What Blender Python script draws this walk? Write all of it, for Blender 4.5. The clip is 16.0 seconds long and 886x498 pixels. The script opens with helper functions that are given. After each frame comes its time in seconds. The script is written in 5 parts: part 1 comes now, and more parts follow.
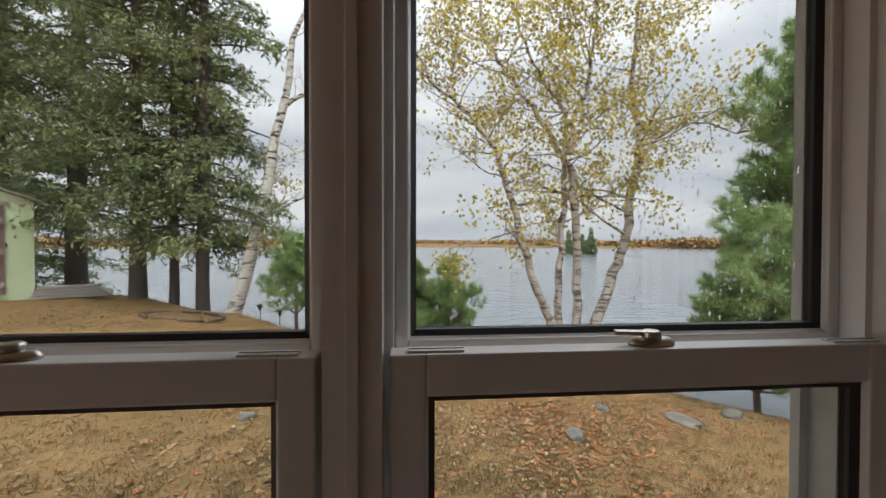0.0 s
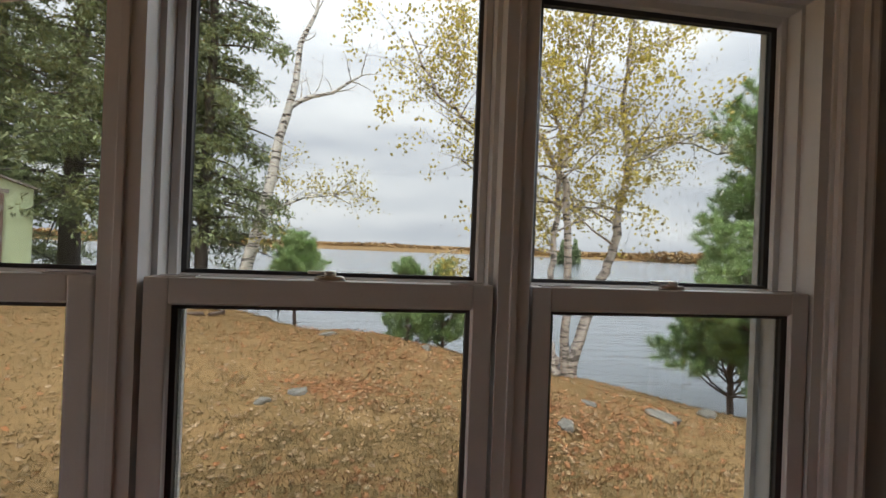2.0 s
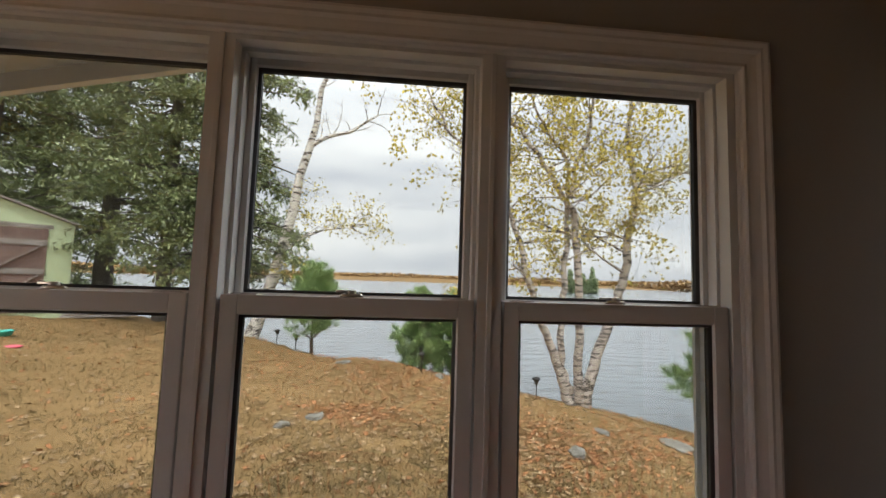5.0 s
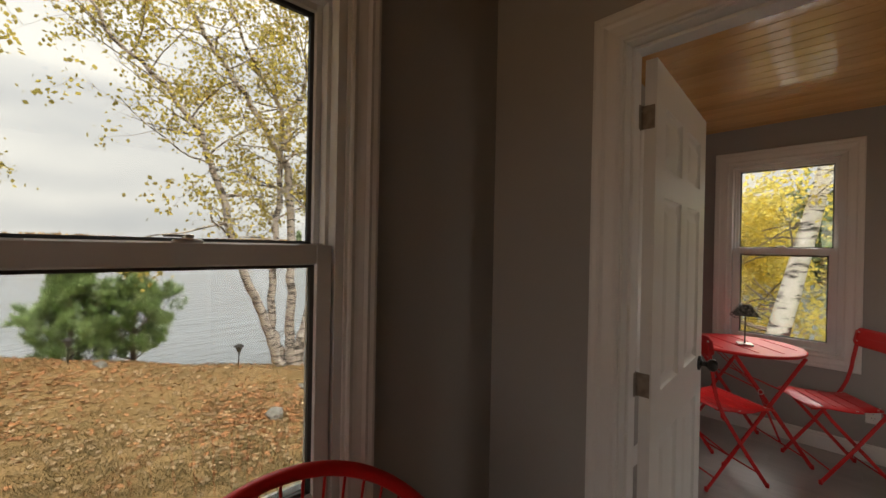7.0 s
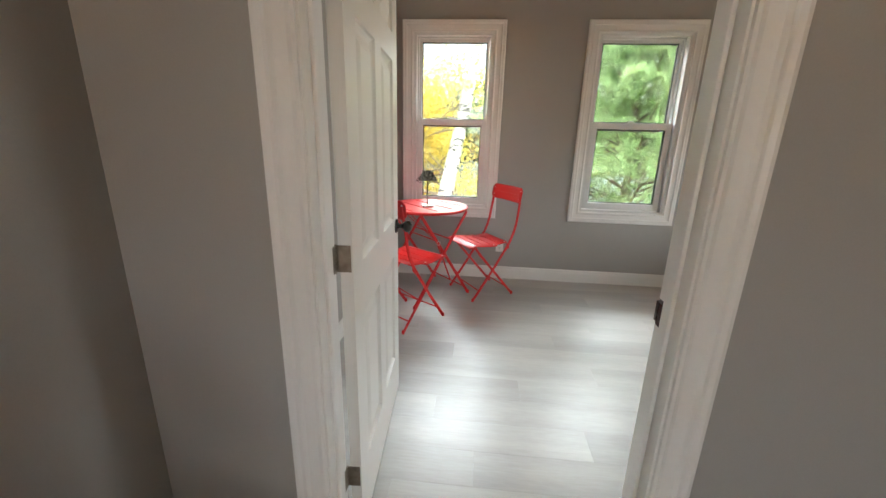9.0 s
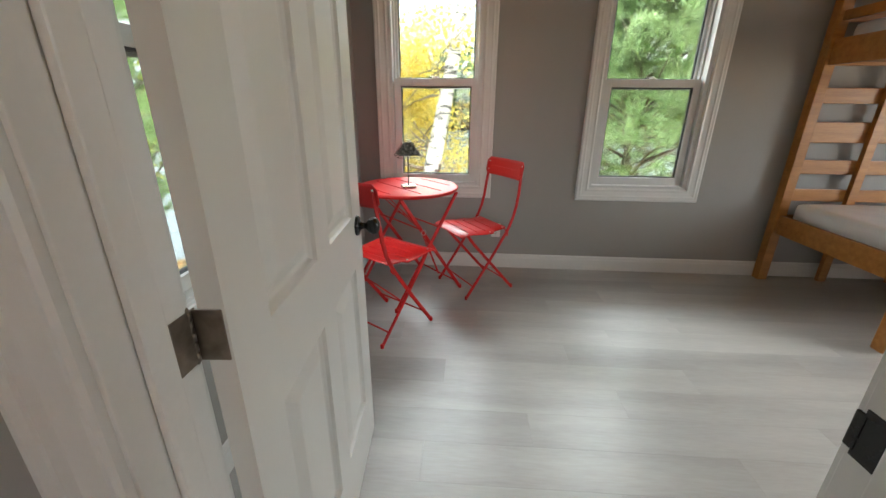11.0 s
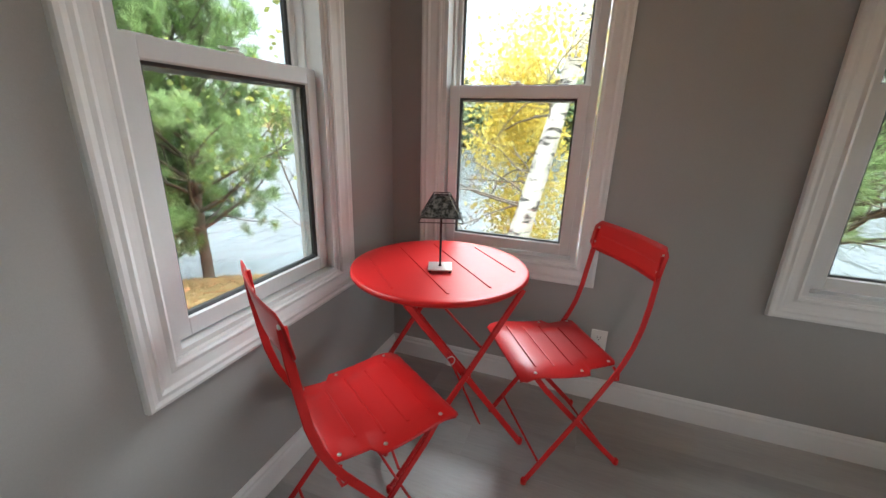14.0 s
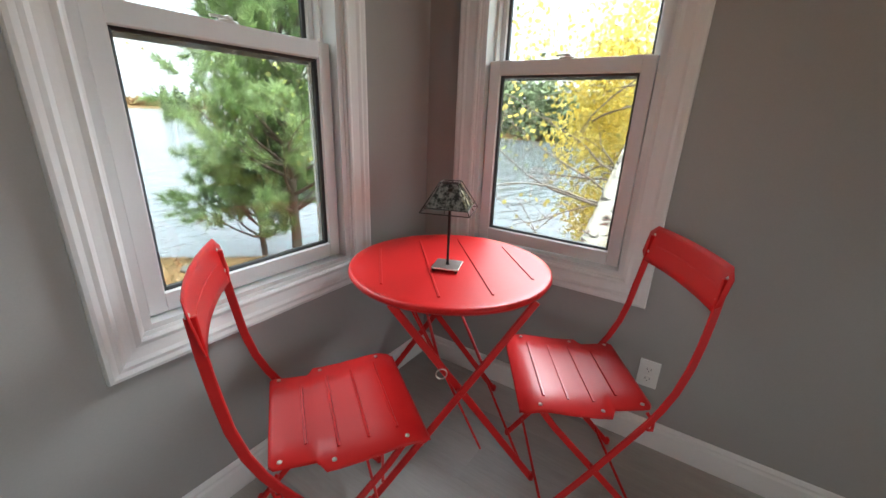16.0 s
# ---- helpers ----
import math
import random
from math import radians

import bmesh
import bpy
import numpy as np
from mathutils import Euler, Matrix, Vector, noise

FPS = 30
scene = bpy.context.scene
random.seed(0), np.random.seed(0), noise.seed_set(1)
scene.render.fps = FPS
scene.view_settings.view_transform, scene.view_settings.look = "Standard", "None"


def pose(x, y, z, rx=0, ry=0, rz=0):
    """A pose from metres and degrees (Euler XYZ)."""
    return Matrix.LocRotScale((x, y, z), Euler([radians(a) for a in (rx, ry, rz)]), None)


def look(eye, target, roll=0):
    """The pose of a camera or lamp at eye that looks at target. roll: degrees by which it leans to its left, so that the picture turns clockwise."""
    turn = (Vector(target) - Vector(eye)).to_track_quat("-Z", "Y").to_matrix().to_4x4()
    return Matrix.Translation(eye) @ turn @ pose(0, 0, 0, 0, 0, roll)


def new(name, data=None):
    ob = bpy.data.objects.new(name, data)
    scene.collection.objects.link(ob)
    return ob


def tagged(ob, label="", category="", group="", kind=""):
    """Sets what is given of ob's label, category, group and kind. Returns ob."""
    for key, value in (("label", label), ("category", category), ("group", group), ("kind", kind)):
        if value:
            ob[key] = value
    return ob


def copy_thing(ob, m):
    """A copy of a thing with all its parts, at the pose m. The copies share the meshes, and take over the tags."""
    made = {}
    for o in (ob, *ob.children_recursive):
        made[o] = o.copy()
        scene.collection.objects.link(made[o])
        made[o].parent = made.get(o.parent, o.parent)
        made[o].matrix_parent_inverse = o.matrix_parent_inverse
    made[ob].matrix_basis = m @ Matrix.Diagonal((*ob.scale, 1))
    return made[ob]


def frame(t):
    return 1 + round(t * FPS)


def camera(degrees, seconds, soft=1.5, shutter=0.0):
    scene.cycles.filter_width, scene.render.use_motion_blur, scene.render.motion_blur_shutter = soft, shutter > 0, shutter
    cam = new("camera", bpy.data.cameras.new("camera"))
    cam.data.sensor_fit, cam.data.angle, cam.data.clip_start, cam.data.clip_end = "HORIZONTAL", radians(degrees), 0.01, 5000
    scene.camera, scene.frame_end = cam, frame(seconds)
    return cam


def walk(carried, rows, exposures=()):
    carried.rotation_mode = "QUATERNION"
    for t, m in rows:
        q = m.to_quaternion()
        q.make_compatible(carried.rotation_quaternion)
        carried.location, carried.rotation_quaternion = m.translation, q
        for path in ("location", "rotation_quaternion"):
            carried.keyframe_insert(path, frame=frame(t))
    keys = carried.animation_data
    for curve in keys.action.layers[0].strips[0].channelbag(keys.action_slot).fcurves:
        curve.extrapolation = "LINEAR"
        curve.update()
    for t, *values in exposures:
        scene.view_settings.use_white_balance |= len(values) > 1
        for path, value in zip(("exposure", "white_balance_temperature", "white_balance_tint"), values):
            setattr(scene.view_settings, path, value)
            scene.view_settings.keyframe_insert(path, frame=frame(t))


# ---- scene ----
cam = camera(97.5, 16.0)
PATH = [
    (0, (1.06, -0.017, 1.547), (1.242, 1.975, 1.519), 0.1),
    (0.5, (0.918, -0.103, 1.537), (1.076, 1.891, 1.524), 0.6),
    (1, (0.789, -0.185, 1.533), (0.967, 1.807, 1.535), 1.2),
    (1.5, (0.748, -0.278, 1.497), (0.971, 1.709, 1.504), 2.0),
    (2, (0.745, -0.35, 1.488), (1.0, 1.634, 1.491), 2.2),
    (2.5, (0.773, -0.52, 1.461), (1.016, 1.465, 1.461), 2.0),
    (3, (0.737, -0.634, 1.47), (0.944, 1.355, 1.487), 2.0),
    (5.5, (0.807, -0.629, 1.474), (0.979, 1.357, 1.639), 1.8),
    (6, (0.884, -0.648, 1.463), (1.251, 1.314, 1.595), 1.3),
    (6.5, (1.036, -0.632, 1.437), (1.893, 1.174, 1.5), 0.9),
    (7, (1.193, -0.553, 1.418), (2.568, 0.9, 1.409), 1.1),
    (7.5, (1.293, -0.458, 1.427), (3.02, 0.544, 1.309), 1.5),
    (8, (1.363, -0.446, 1.396), (3.259, 0.129, 1.123), 1.6),
    (8.5, (1.459, -0.451, 1.346), (3.387, -0.186, 0.887), 1.6),
    (11, (2.108, -0.422, 1.27), (3.982, -0.306, 0.581), 0.5),
    (11.5, (2.342, -0.457, 1.289), (4.256, -0.321, 0.726), 0.4),
    (12, (2.595, -0.471, 1.292), (4.525, -0.366, 0.78), 0.5),
    (12.5, (2.861, -0.411, 1.289), (4.801, -0.311, 0.813), 1.0),
    (13, (3.04, -0.442, 1.285), (4.953, -0.117, 0.798), 0.7),
    (13.5, (3.257, -0.493, 1.29), (5.109, 0.02, 0.734), 1.1),
    (14, (3.367, -0.513, 1.289), (5.158, 0.136, 0.679), 1.7),
    (14.5, (3.497, -0.528, 1.262), (5.242, 0.219, 0.63), 2.2),
    (15, (3.585, -0.607, 1.246), (5.276, 0.268, 0.633), 2.4),
    (15.5, (3.628, -0.68, 1.235), (5.257, 0.289, 0.598), 2.3),
    (16, (3.645, -0.685, 1.248), (5.226, 0.353, 0.597), 2.2),
]
EXPOSURES = ((0, 1.7, 6250, 15), (2.0, 1.8, 6300, 14), (3.0, 1.85, 6350, 14), (5.4, 1.93, 6500, 13), (6.2, 1.88, 6800, 12), (6.8, 1.9, 7000, 14), (7.2, 2.1, 7300, 14), (7.5, 2.72, 7500, 12), (8.0, 3.5, 6700, 6), (8.6, 3.68, 6100, 3), (10.8, 3.25, 6150, 3), (12.5, 3.2, 5950, 3), (14.5, 3.0, 5950, 6), (16, 3.0, 5950, 6))
walk(cam, [(t, look(eye, target, roll)) for t, eye, target, roll in PATH], EXPOSURES)

# ---- sky and sun: overcast autumn afternoon ----
world = bpy.data.worlds.new("overcast_sky")
scene.world = world
world.use_nodes = True
wn, wl = world.node_tree.nodes, world.node_tree.links
wn.clear()
w_out, w_bg = wn.new("ShaderNodeOutputWorld"), wn.new("ShaderNodeBackground")
w_sky = wn.new("ShaderNodeTexSky")
w_sky.sky_type, w_sky.sun_disc = "NISHITA", False
w_sky.sun_elevation, w_sky.sun_rotation = radians(60), radians(183)
w_hsv = wn.new("ShaderNodeHueSaturation")
w_hsv.inputs["Saturation"].default_value = 0.08
w_co, w_map = wn.new("ShaderNodeTexCoord"), wn.new("ShaderNodeMapping")
w_map.inputs["Scale"].default_value = (1.2, 1.2, 5.5)
w_noise, w_ramp, w_mix = wn.new("ShaderNodeTexNoise"), wn.new("ShaderNodeValToRGB"), wn.new("ShaderNodeMix")
w_noise.inputs["Scale"].default_value, w_noise.inputs["Detail"].default_value = 1.6, 5
w_ramp.color_ramp.elements[0].position, w_ramp.color_ramp.elements[0].color = 0.36, (6.4, 6.7, 7.2, 1)
w_ramp.color_ramp.elements[1].position, w_ramp.color_ramp.elements[1].color = 0.62, (10.2, 10.2, 10.1, 1)
w_mix.data_type = "RGBA"
w_mix.inputs[0].default_value = 0.86
wl.new(w_co.outputs["Generated"], w_map.inputs[0])
wl.new(w_map.outputs[0], w_noise.inputs["Vector"])
wl.new(w_noise.outputs[0], w_ramp.inputs[0])
wl.new(w_sky.outputs[0], w_hsv.inputs["Color"])
wl.new(w_hsv.outputs[0], w_mix.inputs[6])
wl.new(w_ramp.outputs[0], w_mix.inputs[7])
# an overcast sky is brighter overhead than at the horizon
w_sep, w_pow, w_mad, w_mul = wn.new("ShaderNodeSeparateXYZ"), wn.new("ShaderNodeMath"), wn.new("ShaderNodeMath"), wn.new("ShaderNodeVectorMath")
w_max = wn.new("ShaderNodeMath")
w_max.operation, w_max.inputs[1].default_value = "MAXIMUM", 0.0
w_pow.operation, w_pow.inputs[1].default_value = "POWER", 2.2
w_mad.operation, w_mad.inputs[1].default_value, w_mad.inputs[2].default_value = "MULTIPLY_ADD", 2.6, 1.0
w_mul.operation = "SCALE"
wl.new(w_co.outputs["Generated"], w_sep.inputs[0])
wl.new(w_sep.outputs["Z"], w_max.inputs[0])
wl.new(w_max.outputs[0], w_pow.inputs[0])
wl.new(w_pow.outputs[0], w_mad.inputs[0])
wl.new(w_mix.outputs[2], w_mul.inputs[0])
wl.new(w_mad.outputs[0], w_mul.inputs["Scale"])
wl.new(w_mul.outputs[0], w_bg.inputs[0])
w_bg.inputs[1].default_value = 0.1
wl.new(w_bg.outputs[0], w_out.inputs[0])
sun = new("sun", bpy.data.lights.new("sun", "SUN"))
sun.data.energy, sun.data.angle, sun.data.color = 1.9, radians(20), (1.0, 0.96, 0.9)
sun.matrix_world = look((-0.5, -8, 14), (0, 0, 0))


def fill_light(name, eye, target, w, h, watts):
    """An added area lamp, out of view, that boosts the daylight in the rooms."""
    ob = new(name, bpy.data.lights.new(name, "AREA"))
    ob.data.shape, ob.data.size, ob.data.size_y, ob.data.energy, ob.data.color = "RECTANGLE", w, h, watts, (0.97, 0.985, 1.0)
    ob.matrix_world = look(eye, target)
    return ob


# fill lamps in two added, unseen wall openings; the den's is tinted warm
fill_light("fill_bedroom_south", (3.35, -4.98, 1.45), (3.6, 0, 1.2), 1.3, 1.35, 1.7)
fill_light("fill_den_west", (-2.78, -0.75, 1.45), (0, -0.75, 1.3), 1.3, 1.35, 1.0).data.color = (1.0, 0.68, 0.48)
# panels added high outdoors, out of view, to strengthen daylight through the bedroom windows
fill_light("sky_boost_east", (11.6, -1.0, 5.9), (4.2, -1.0, 0.9), 8.0, 3.4, 430)
fill_light("sky_boost_north", (4.2, 4.4, 5.4), (4.2, -0.2, 0.8), 4.0, 2.2, 48)

# ---- building helpers ----
def part(name, bm, material, parent=None, label=""):
    me = bpy.data.meshes.new(name)
    bm.to_mesh(me)
    bm.free()
    me.materials.append(material)
    ob = new(name, me)
    ob.parent = parent
    if label:
        ob["label"] = label
    return ob


def np_part(name, verts, faces, material, parent=None, label="", smooth=False):
    me = bpy.data.meshes.new(name)
    me.from_pydata(np.asarray(verts, float).tolist(), [], faces if isinstance(faces, list) else faces.tolist())
    me.materials.append(material)
    if smooth:
        me.polygons.foreach_set("use_smooth", [True] * len(me.polygons))
    me.update()
    ob = new(name, me)
    ob.parent = parent
    if label:
        ob["label"] = label
    return ob


def thing(name, m, label, category, group="", kind=""):
    ob = new(name)
    ob.empty_display_size = 0.1
    ob.matrix_world = m
    return tagged(ob, label, category, group, kind)


def box(bm, x0, x1, y0, y1, z0, z1, bevel=0.0, m=None):
    vs = [bm.verts.new((x, y, z)) for x in (x0, x1) for y in (y0, y1) for z in (z0, z1)]
    fs = [bm.faces.new([vs[i] for i in q]) for q in ((0, 1, 3, 2), (4, 6, 7, 5), (0, 4, 5, 1), (2, 3, 7, 6), (0, 2, 6, 4), (1, 5, 7, 3))]
    if bevel:
        es = list({e for f in fs for e in f.edges})
        out = bmesh.ops.bevel(bm, geom=es, offset=bevel, segments=2, affect="EDGES", profile=0.6)
        vs = list({v for f in out["faces"] for v in f.verts} | {v for v in vs if v.is_valid})
    if m is not None:
        bmesh.ops.transform(bm, matrix=m, verts=[v for v in vs if v.is_valid])
    return bm


def boxes(*rows, bevel=0.0):
    bm = bmesh.new()
    for r in rows:
        box(bm, *r, bevel=bevel)
    return bm


def lathe(profile, n=24, m=None, bm=None):
    """Turns (radius, height) pairs about z."""
    bm = bm or bmesh.new()
    rings = []
    for r, z in profile:
        rings.append([bm.verts.new((r * math.cos(2 * math.pi * k / n), r * math.sin(2 * math.pi * k / n), z)) for k in range(n)])
    for a, b in zip(rings, rings[1:]):
        for k in range(n):
            bm.faces.new((a[k], a[(k + 1) % n], b[(k + 1) % n], b[k])).smooth = True
    bm.faces.new(rings[0][::-1])
    bm.faces.new(rings[-1])
    if m is not None:
        bmesh.ops.transform(bm, matrix=m, verts=[v for r in rings for v in r])
    return bm


def rod(bm, pts, section, up=(0, 0, 1)):
    """Sweeps a closed section of (side, up) pairs along points."""
    pts = [Vector(p) for p in pts]
    rings = []
    for i, p in enumerate(pts):
        d = (pts[min(i + 1, len(pts) - 1)] - pts[max(i - 1, 0)]).normalized()
        s = d.cross(Vector(up))
        s = s.normalized() if s.length > 1e-4 else d.cross(Vector((1, 0, 0))).normalized()
        u = s.cross(d)
        rings.append([bm.verts.new(p + s * a + u * b) for a, b in section])
    n = len(section)
    for a, b in zip(rings, rings[1:]):
        for k in range(n):
            f = bm.faces.new((a[k], a[(k + 1) % n], b[(k + 1) % n], b[k]))
            f.smooth = n > 8
    bm.faces.new(rings[0][::-1])
    bm.faces.new(rings[-1])
    return bm


def circle(r, n=10):
    return [(r * math.cos(2 * math.pi * k / n), r * math.sin(2 * math.pi * k / n)) for k in range(n)]


def flat(w, h):
    c = min(w, h) * 0.25
    w, h = w / 2, h / 2
    return [(-w, -h + c), (-w + c, -h), (w - c, -h), (w, -h + c), (w, h - c), (w - c, h), (-w + c, h), (-w, h - c)]


def sweep_frame(bm, x0, x1, z0, z1, profile, sides="lbrt"):
    """A mitred picture frame round a rectangle: profile holds (outward, depth) pairs, closed."""
    pts = {}
    for c, (x, z, sx, sz) in {"bl": (x0, z0, -1, -1), "br": (x1, z0, 1, -1), "tr": (x1, z1, 1, 1), "tl": (x0, z1, -1, 1)}.items():
        if "b" not in sides and c[0] == "b":
            sz = 0
        pts[c] = [bm.verts.new((x + sx * o, y, z + sz * o)) for o, y in profile]
    n = len(profile)
    for a, b, s in (("bl", "br", "b"), ("br", "tr", "r"), ("tr", "tl", "t"), ("tl", "bl", "l")):
        if s in sides:
            for k in range(n):
                bm.faces.new((pts[a][k], pts[b][k], pts[b][(k + 1) % n], pts[a][(k + 1) % n]))
    bmesh.ops.recalc_face_normals(bm, faces=bm.faces)
    return bm


def wall_mesh(name, axis, lo, hi, u0, u1, z0, z1, holes, material, label):
    """A wall along x or y between the depths lo and hi, with openings (u0, u1, z0, z1) cut through."""
    us = sorted({u0, u1, *[h[0] for h in holes], *[h[1] for h in holes]})
    zs = sorted({z0, z1, *[h[2] for h in holes], *[h[3] for h in holes]})
    solid = {}
    for i in range(len(us) - 1):
        for j in range(len(zs) - 1):
            u, z = (us[i] + us[i + 1]) / 2, (zs[j] + zs[j + 1]) / 2
            solid[i, j] = not any(h[0] < u < h[1] and h[2] < z < h[3] for h in holes)
    bm = bmesh.new()
    cache = {}

    def v(u, d, z):
        k = (u, d, z)
        if k not in cache:
            cache[k] = bm.verts.new((u, d, z) if axis == "x" else (d, u, z))
        return cache[k]

    for (i, j), s in solid.items():
        if not s:
            continue
        a, b, c, d = us[i], us[i + 1], zs[j], zs[j + 1]
        for dep in (lo, hi):
            bm.faces.new((v(a, dep, c), v(b, dep, c), v(b, dep, d), v(a, dep, d)))
        for di, dj, q in ((-1, 0, ((a, c), (a, d))), (1, 0, ((b, c), (b, d))), (0, -1, ((a, c), (b, c))), (0, 1, ((a, d), (b, d)))):
            if not solid.get((i + di, j + dj), False):
                (p, r), (s2, t) = q
                bm.faces.new((v(p, lo, r), v(s2, lo, t), v(s2, hi, t), v(p, hi, r)))
    bmesh.ops.recalc_face_normals(bm, faces=bm.faces)
    return tagged(part(name, bm, material), label, "wall", kind="structure")


# ---- materials ----
def mat(name, c1, c2=None, rough=0.5, metal=0.0, scale=8.0, detail=6.0, fine=60.0, bump=0.0, bump_scale=None, stretch=(1, 1, 1), spread=(0.35, 0.65), spec=0.5, random_value=0.0, coat=0.0, translucent=0.0, rough_var=0.08):
    """Two-scale noise colour, uneven gloss and fine relief on a Principled surface."""
    m = bpy.data.materials.new(name)
    m.use_nodes = True
    n, l = m.node_tree.nodes, m.node_tree.links
    p = n["Principled BSDF"]
    co, mp = n.new("ShaderNodeTexCoord"), n.new("ShaderNodeMapping")
    mp.inputs["Scale"].default_value = stretch
    l.new(co.outputs["Object"], mp.inputs[0])
    big, small = n.new("ShaderNodeTexNoise"), n.new("ShaderNodeTexNoise")
    big.inputs["Scale"].default_value, big.inputs["Detail"].default_value = scale, detail
    small.inputs["Scale"].default_value, small.inputs["Detail"].default_value = fine, 3
    l.new(mp.outputs[0], big.inputs["Vector"])
    l.new(mp.outputs[0], small.inputs["Vector"])
    add = n.new("ShaderNodeMix")
    add.inputs[0].default_value = 0.3
    l.new(big.outputs[0], add.inputs[2])
    l.new(small.outputs[0], add.inputs[3])
    ramp = n.new("ShaderNodeValToRGB")
    ramp.color_ramp.elements[0].position, ramp.color_ramp.elements[1].position = spread
    ramp.color_ramp.elements[0].color, ramp.color_ramp.elements[1].color = (*c1, 1), (*(c2 or c1), 1)
    l.new(add.outputs[0], ramp.inputs[0])
    colour = ramp.outputs[0]
    if random_value:
        info, hsv, rng = n.new("ShaderNodeNewGeometry"), n.new("ShaderNodeHueSaturation"), n.new("ShaderNodeMapRange")
        rng.inputs[3].default_value, rng.inputs[4].default_value = 1 - random_value, 1 + random_value
        l.new(info.outputs["Random Per Island"], rng.inputs[0])
        l.new(rng.outputs[0], hsv.inputs["Value"])
        l.new(colour, hsv.inputs["Color"])
        colour = hsv.outputs[0]
    l.new(colour, p.inputs["Base Color"])
    rr = n.new("ShaderNodeMapRange")
    rr.inputs[3].default_value, rr.inputs[4].default_value = max(rough - rough_var, 0.02), min(rough + rough_var, 1)
    l.new(big.outputs[0], rr.inputs[0])
    l.new(rr.outputs[0], p.inputs["Roughness"])
    p.inputs["Metallic"].default_value = metal
    p.inputs["Specular IOR Level"].default_value = spec
    p.inputs["Coat Weight"].default_value = coat
    if bump:
        b, t = n.new("ShaderNodeBump"), n.new("ShaderNodeTexNoise")
        t.inputs["Scale"].default_value, t.inputs["Detail"].default_value = bump_scale or fine, 5
        l.new(mp.outputs[0], t.inputs["Vector"])
        l.new(t.outputs[0], b.inputs["Height"])
        b.inputs["Strength"].default_value, b.inputs["Distance"].default_value = bump, 0.01
        l.new(b.outputs[0], p.inputs["Normal"])
    if translucent:
        tr, mx = n.new("ShaderNodeBsdfTranslucent"), n.new("ShaderNodeMixShader")
        l.new(colour, tr.inputs[0])
        mx.inputs[0].default_value = translucent
        l.new(p.outputs[0], mx.inputs[1])
        l.new(tr.outputs[0], mx.inputs[2])
        l.new(mx.outputs[0], n["Material Output"].inputs[0])
    return m


M_WALL = mat("grey_wall_paint", (0.31, 0.298, 0.282), (0.335, 0.322, 0.305), 0.55, scale=1.5, fine=220, bump=0.06, bump_scale=420, spec=0.35)
M_TRIM = mat("white_trim_paint", (0.67, 0.66, 0.64), (0.71, 0.70, 0.68), 0.38, scale=3, fine=90, bump=0.02, bump_scale=140)
M_VINYL = mat("white_window_vinyl", (0.62, 0.62, 0.61), (0.66, 0.66, 0.65), 0.32, scale=4, fine=150)
M_DOOR = mat("white_door_paint", (0.635, 0.625, 0.595), (0.65, 0.64, 0.61), 0.33, scale=3, fine=60, bump=0.012, bump_scale=60, stretch=(6, 6, 0.8))
M_GASKET = mat("black_rubber", (0.012, 0.012, 0.013), (0.02, 0.02, 0.02), 0.6)
M_CEIL1 = mat("white_ceiling_paint", (0.66, 0.65, 0.63), (0.7, 0.69, 0.67), 0.8, scale=4, bump=0.1, bump_scale=200)
M_RED = mat("red_powder_coat", (0.48, 0.012, 0.012), (0.50, 0.014, 0.014), 0.36, scale=3, fine=400, bump=0.01, bump_scale=900, rough_var=0.025, spec=0.28)
M_STEEL = mat("brushed_steel", (0.55, 0.53, 0.48), (0.62, 0.6, 0.56), 0.3, metal=1.0, scale=30)
M_BRONZE = mat("aged_bronze", (0.16, 0.13, 0.10), (0.26, 0.22, 0.18), 0.42, metal=0.9, scale=40)
M_BLACK = mat("satin_black_metal", (0.012, 0.012, 0.012), (0.02, 0.018, 0.016), 0.28, metal=0.4, scale=20)
M_PINE = mat("knotty_pine", (0.58, 0.33, 0.105), (0.70, 0.43, 0.16), 0.22, scale=5, fine=30, stretch=(3, 0.35, 3), bump=0.05, bump_scale=30, random_value=0.14, coat=1.0, spread=(0.3, 0.7))


def add_knots(m, density, radius, dark):
    """Small dark oval knots, drawn out along the grain."""
    n, l = m.node_tree.nodes, m.node_tree.links
    p = n["Principled BSDF"]
    src = p.inputs["Base Color"].links[0].from_socket
    co, mp, vo, rg, mx = n.new("ShaderNodeTexCoord"), n.new("ShaderNodeMapping"), n.new("ShaderNodeTexVoronoi"), n.new("ShaderNodeMapRange"), n.new("ShaderNodeMix")
    mp.inputs["Scale"].default_value = (1.0, 0.62, 0.05)
    vo.inputs["Scale"].default_value = density
    rg.inputs[1].default_value, rg.inputs[2].default_value, rg.inputs[3].default_value, rg.inputs[4].default_value = radius * 0.45, radius, 0.85, 0.0
    mx.data_type = "RGBA"
    mx.inputs[7].default_value = (*dark, 1)
    l.new(co.outputs["Object"], mp.inputs[0])
    l.new(mp.outputs[0], vo.inputs["Vector"])
    l.new(vo.outputs["Distance"], rg.inputs[0])
    l.new(rg.outputs[0], mx.inputs[0])
    l.new(src, mx.inputs[6])
    l.new(mx.outputs[2], p.inputs["Base Color"])


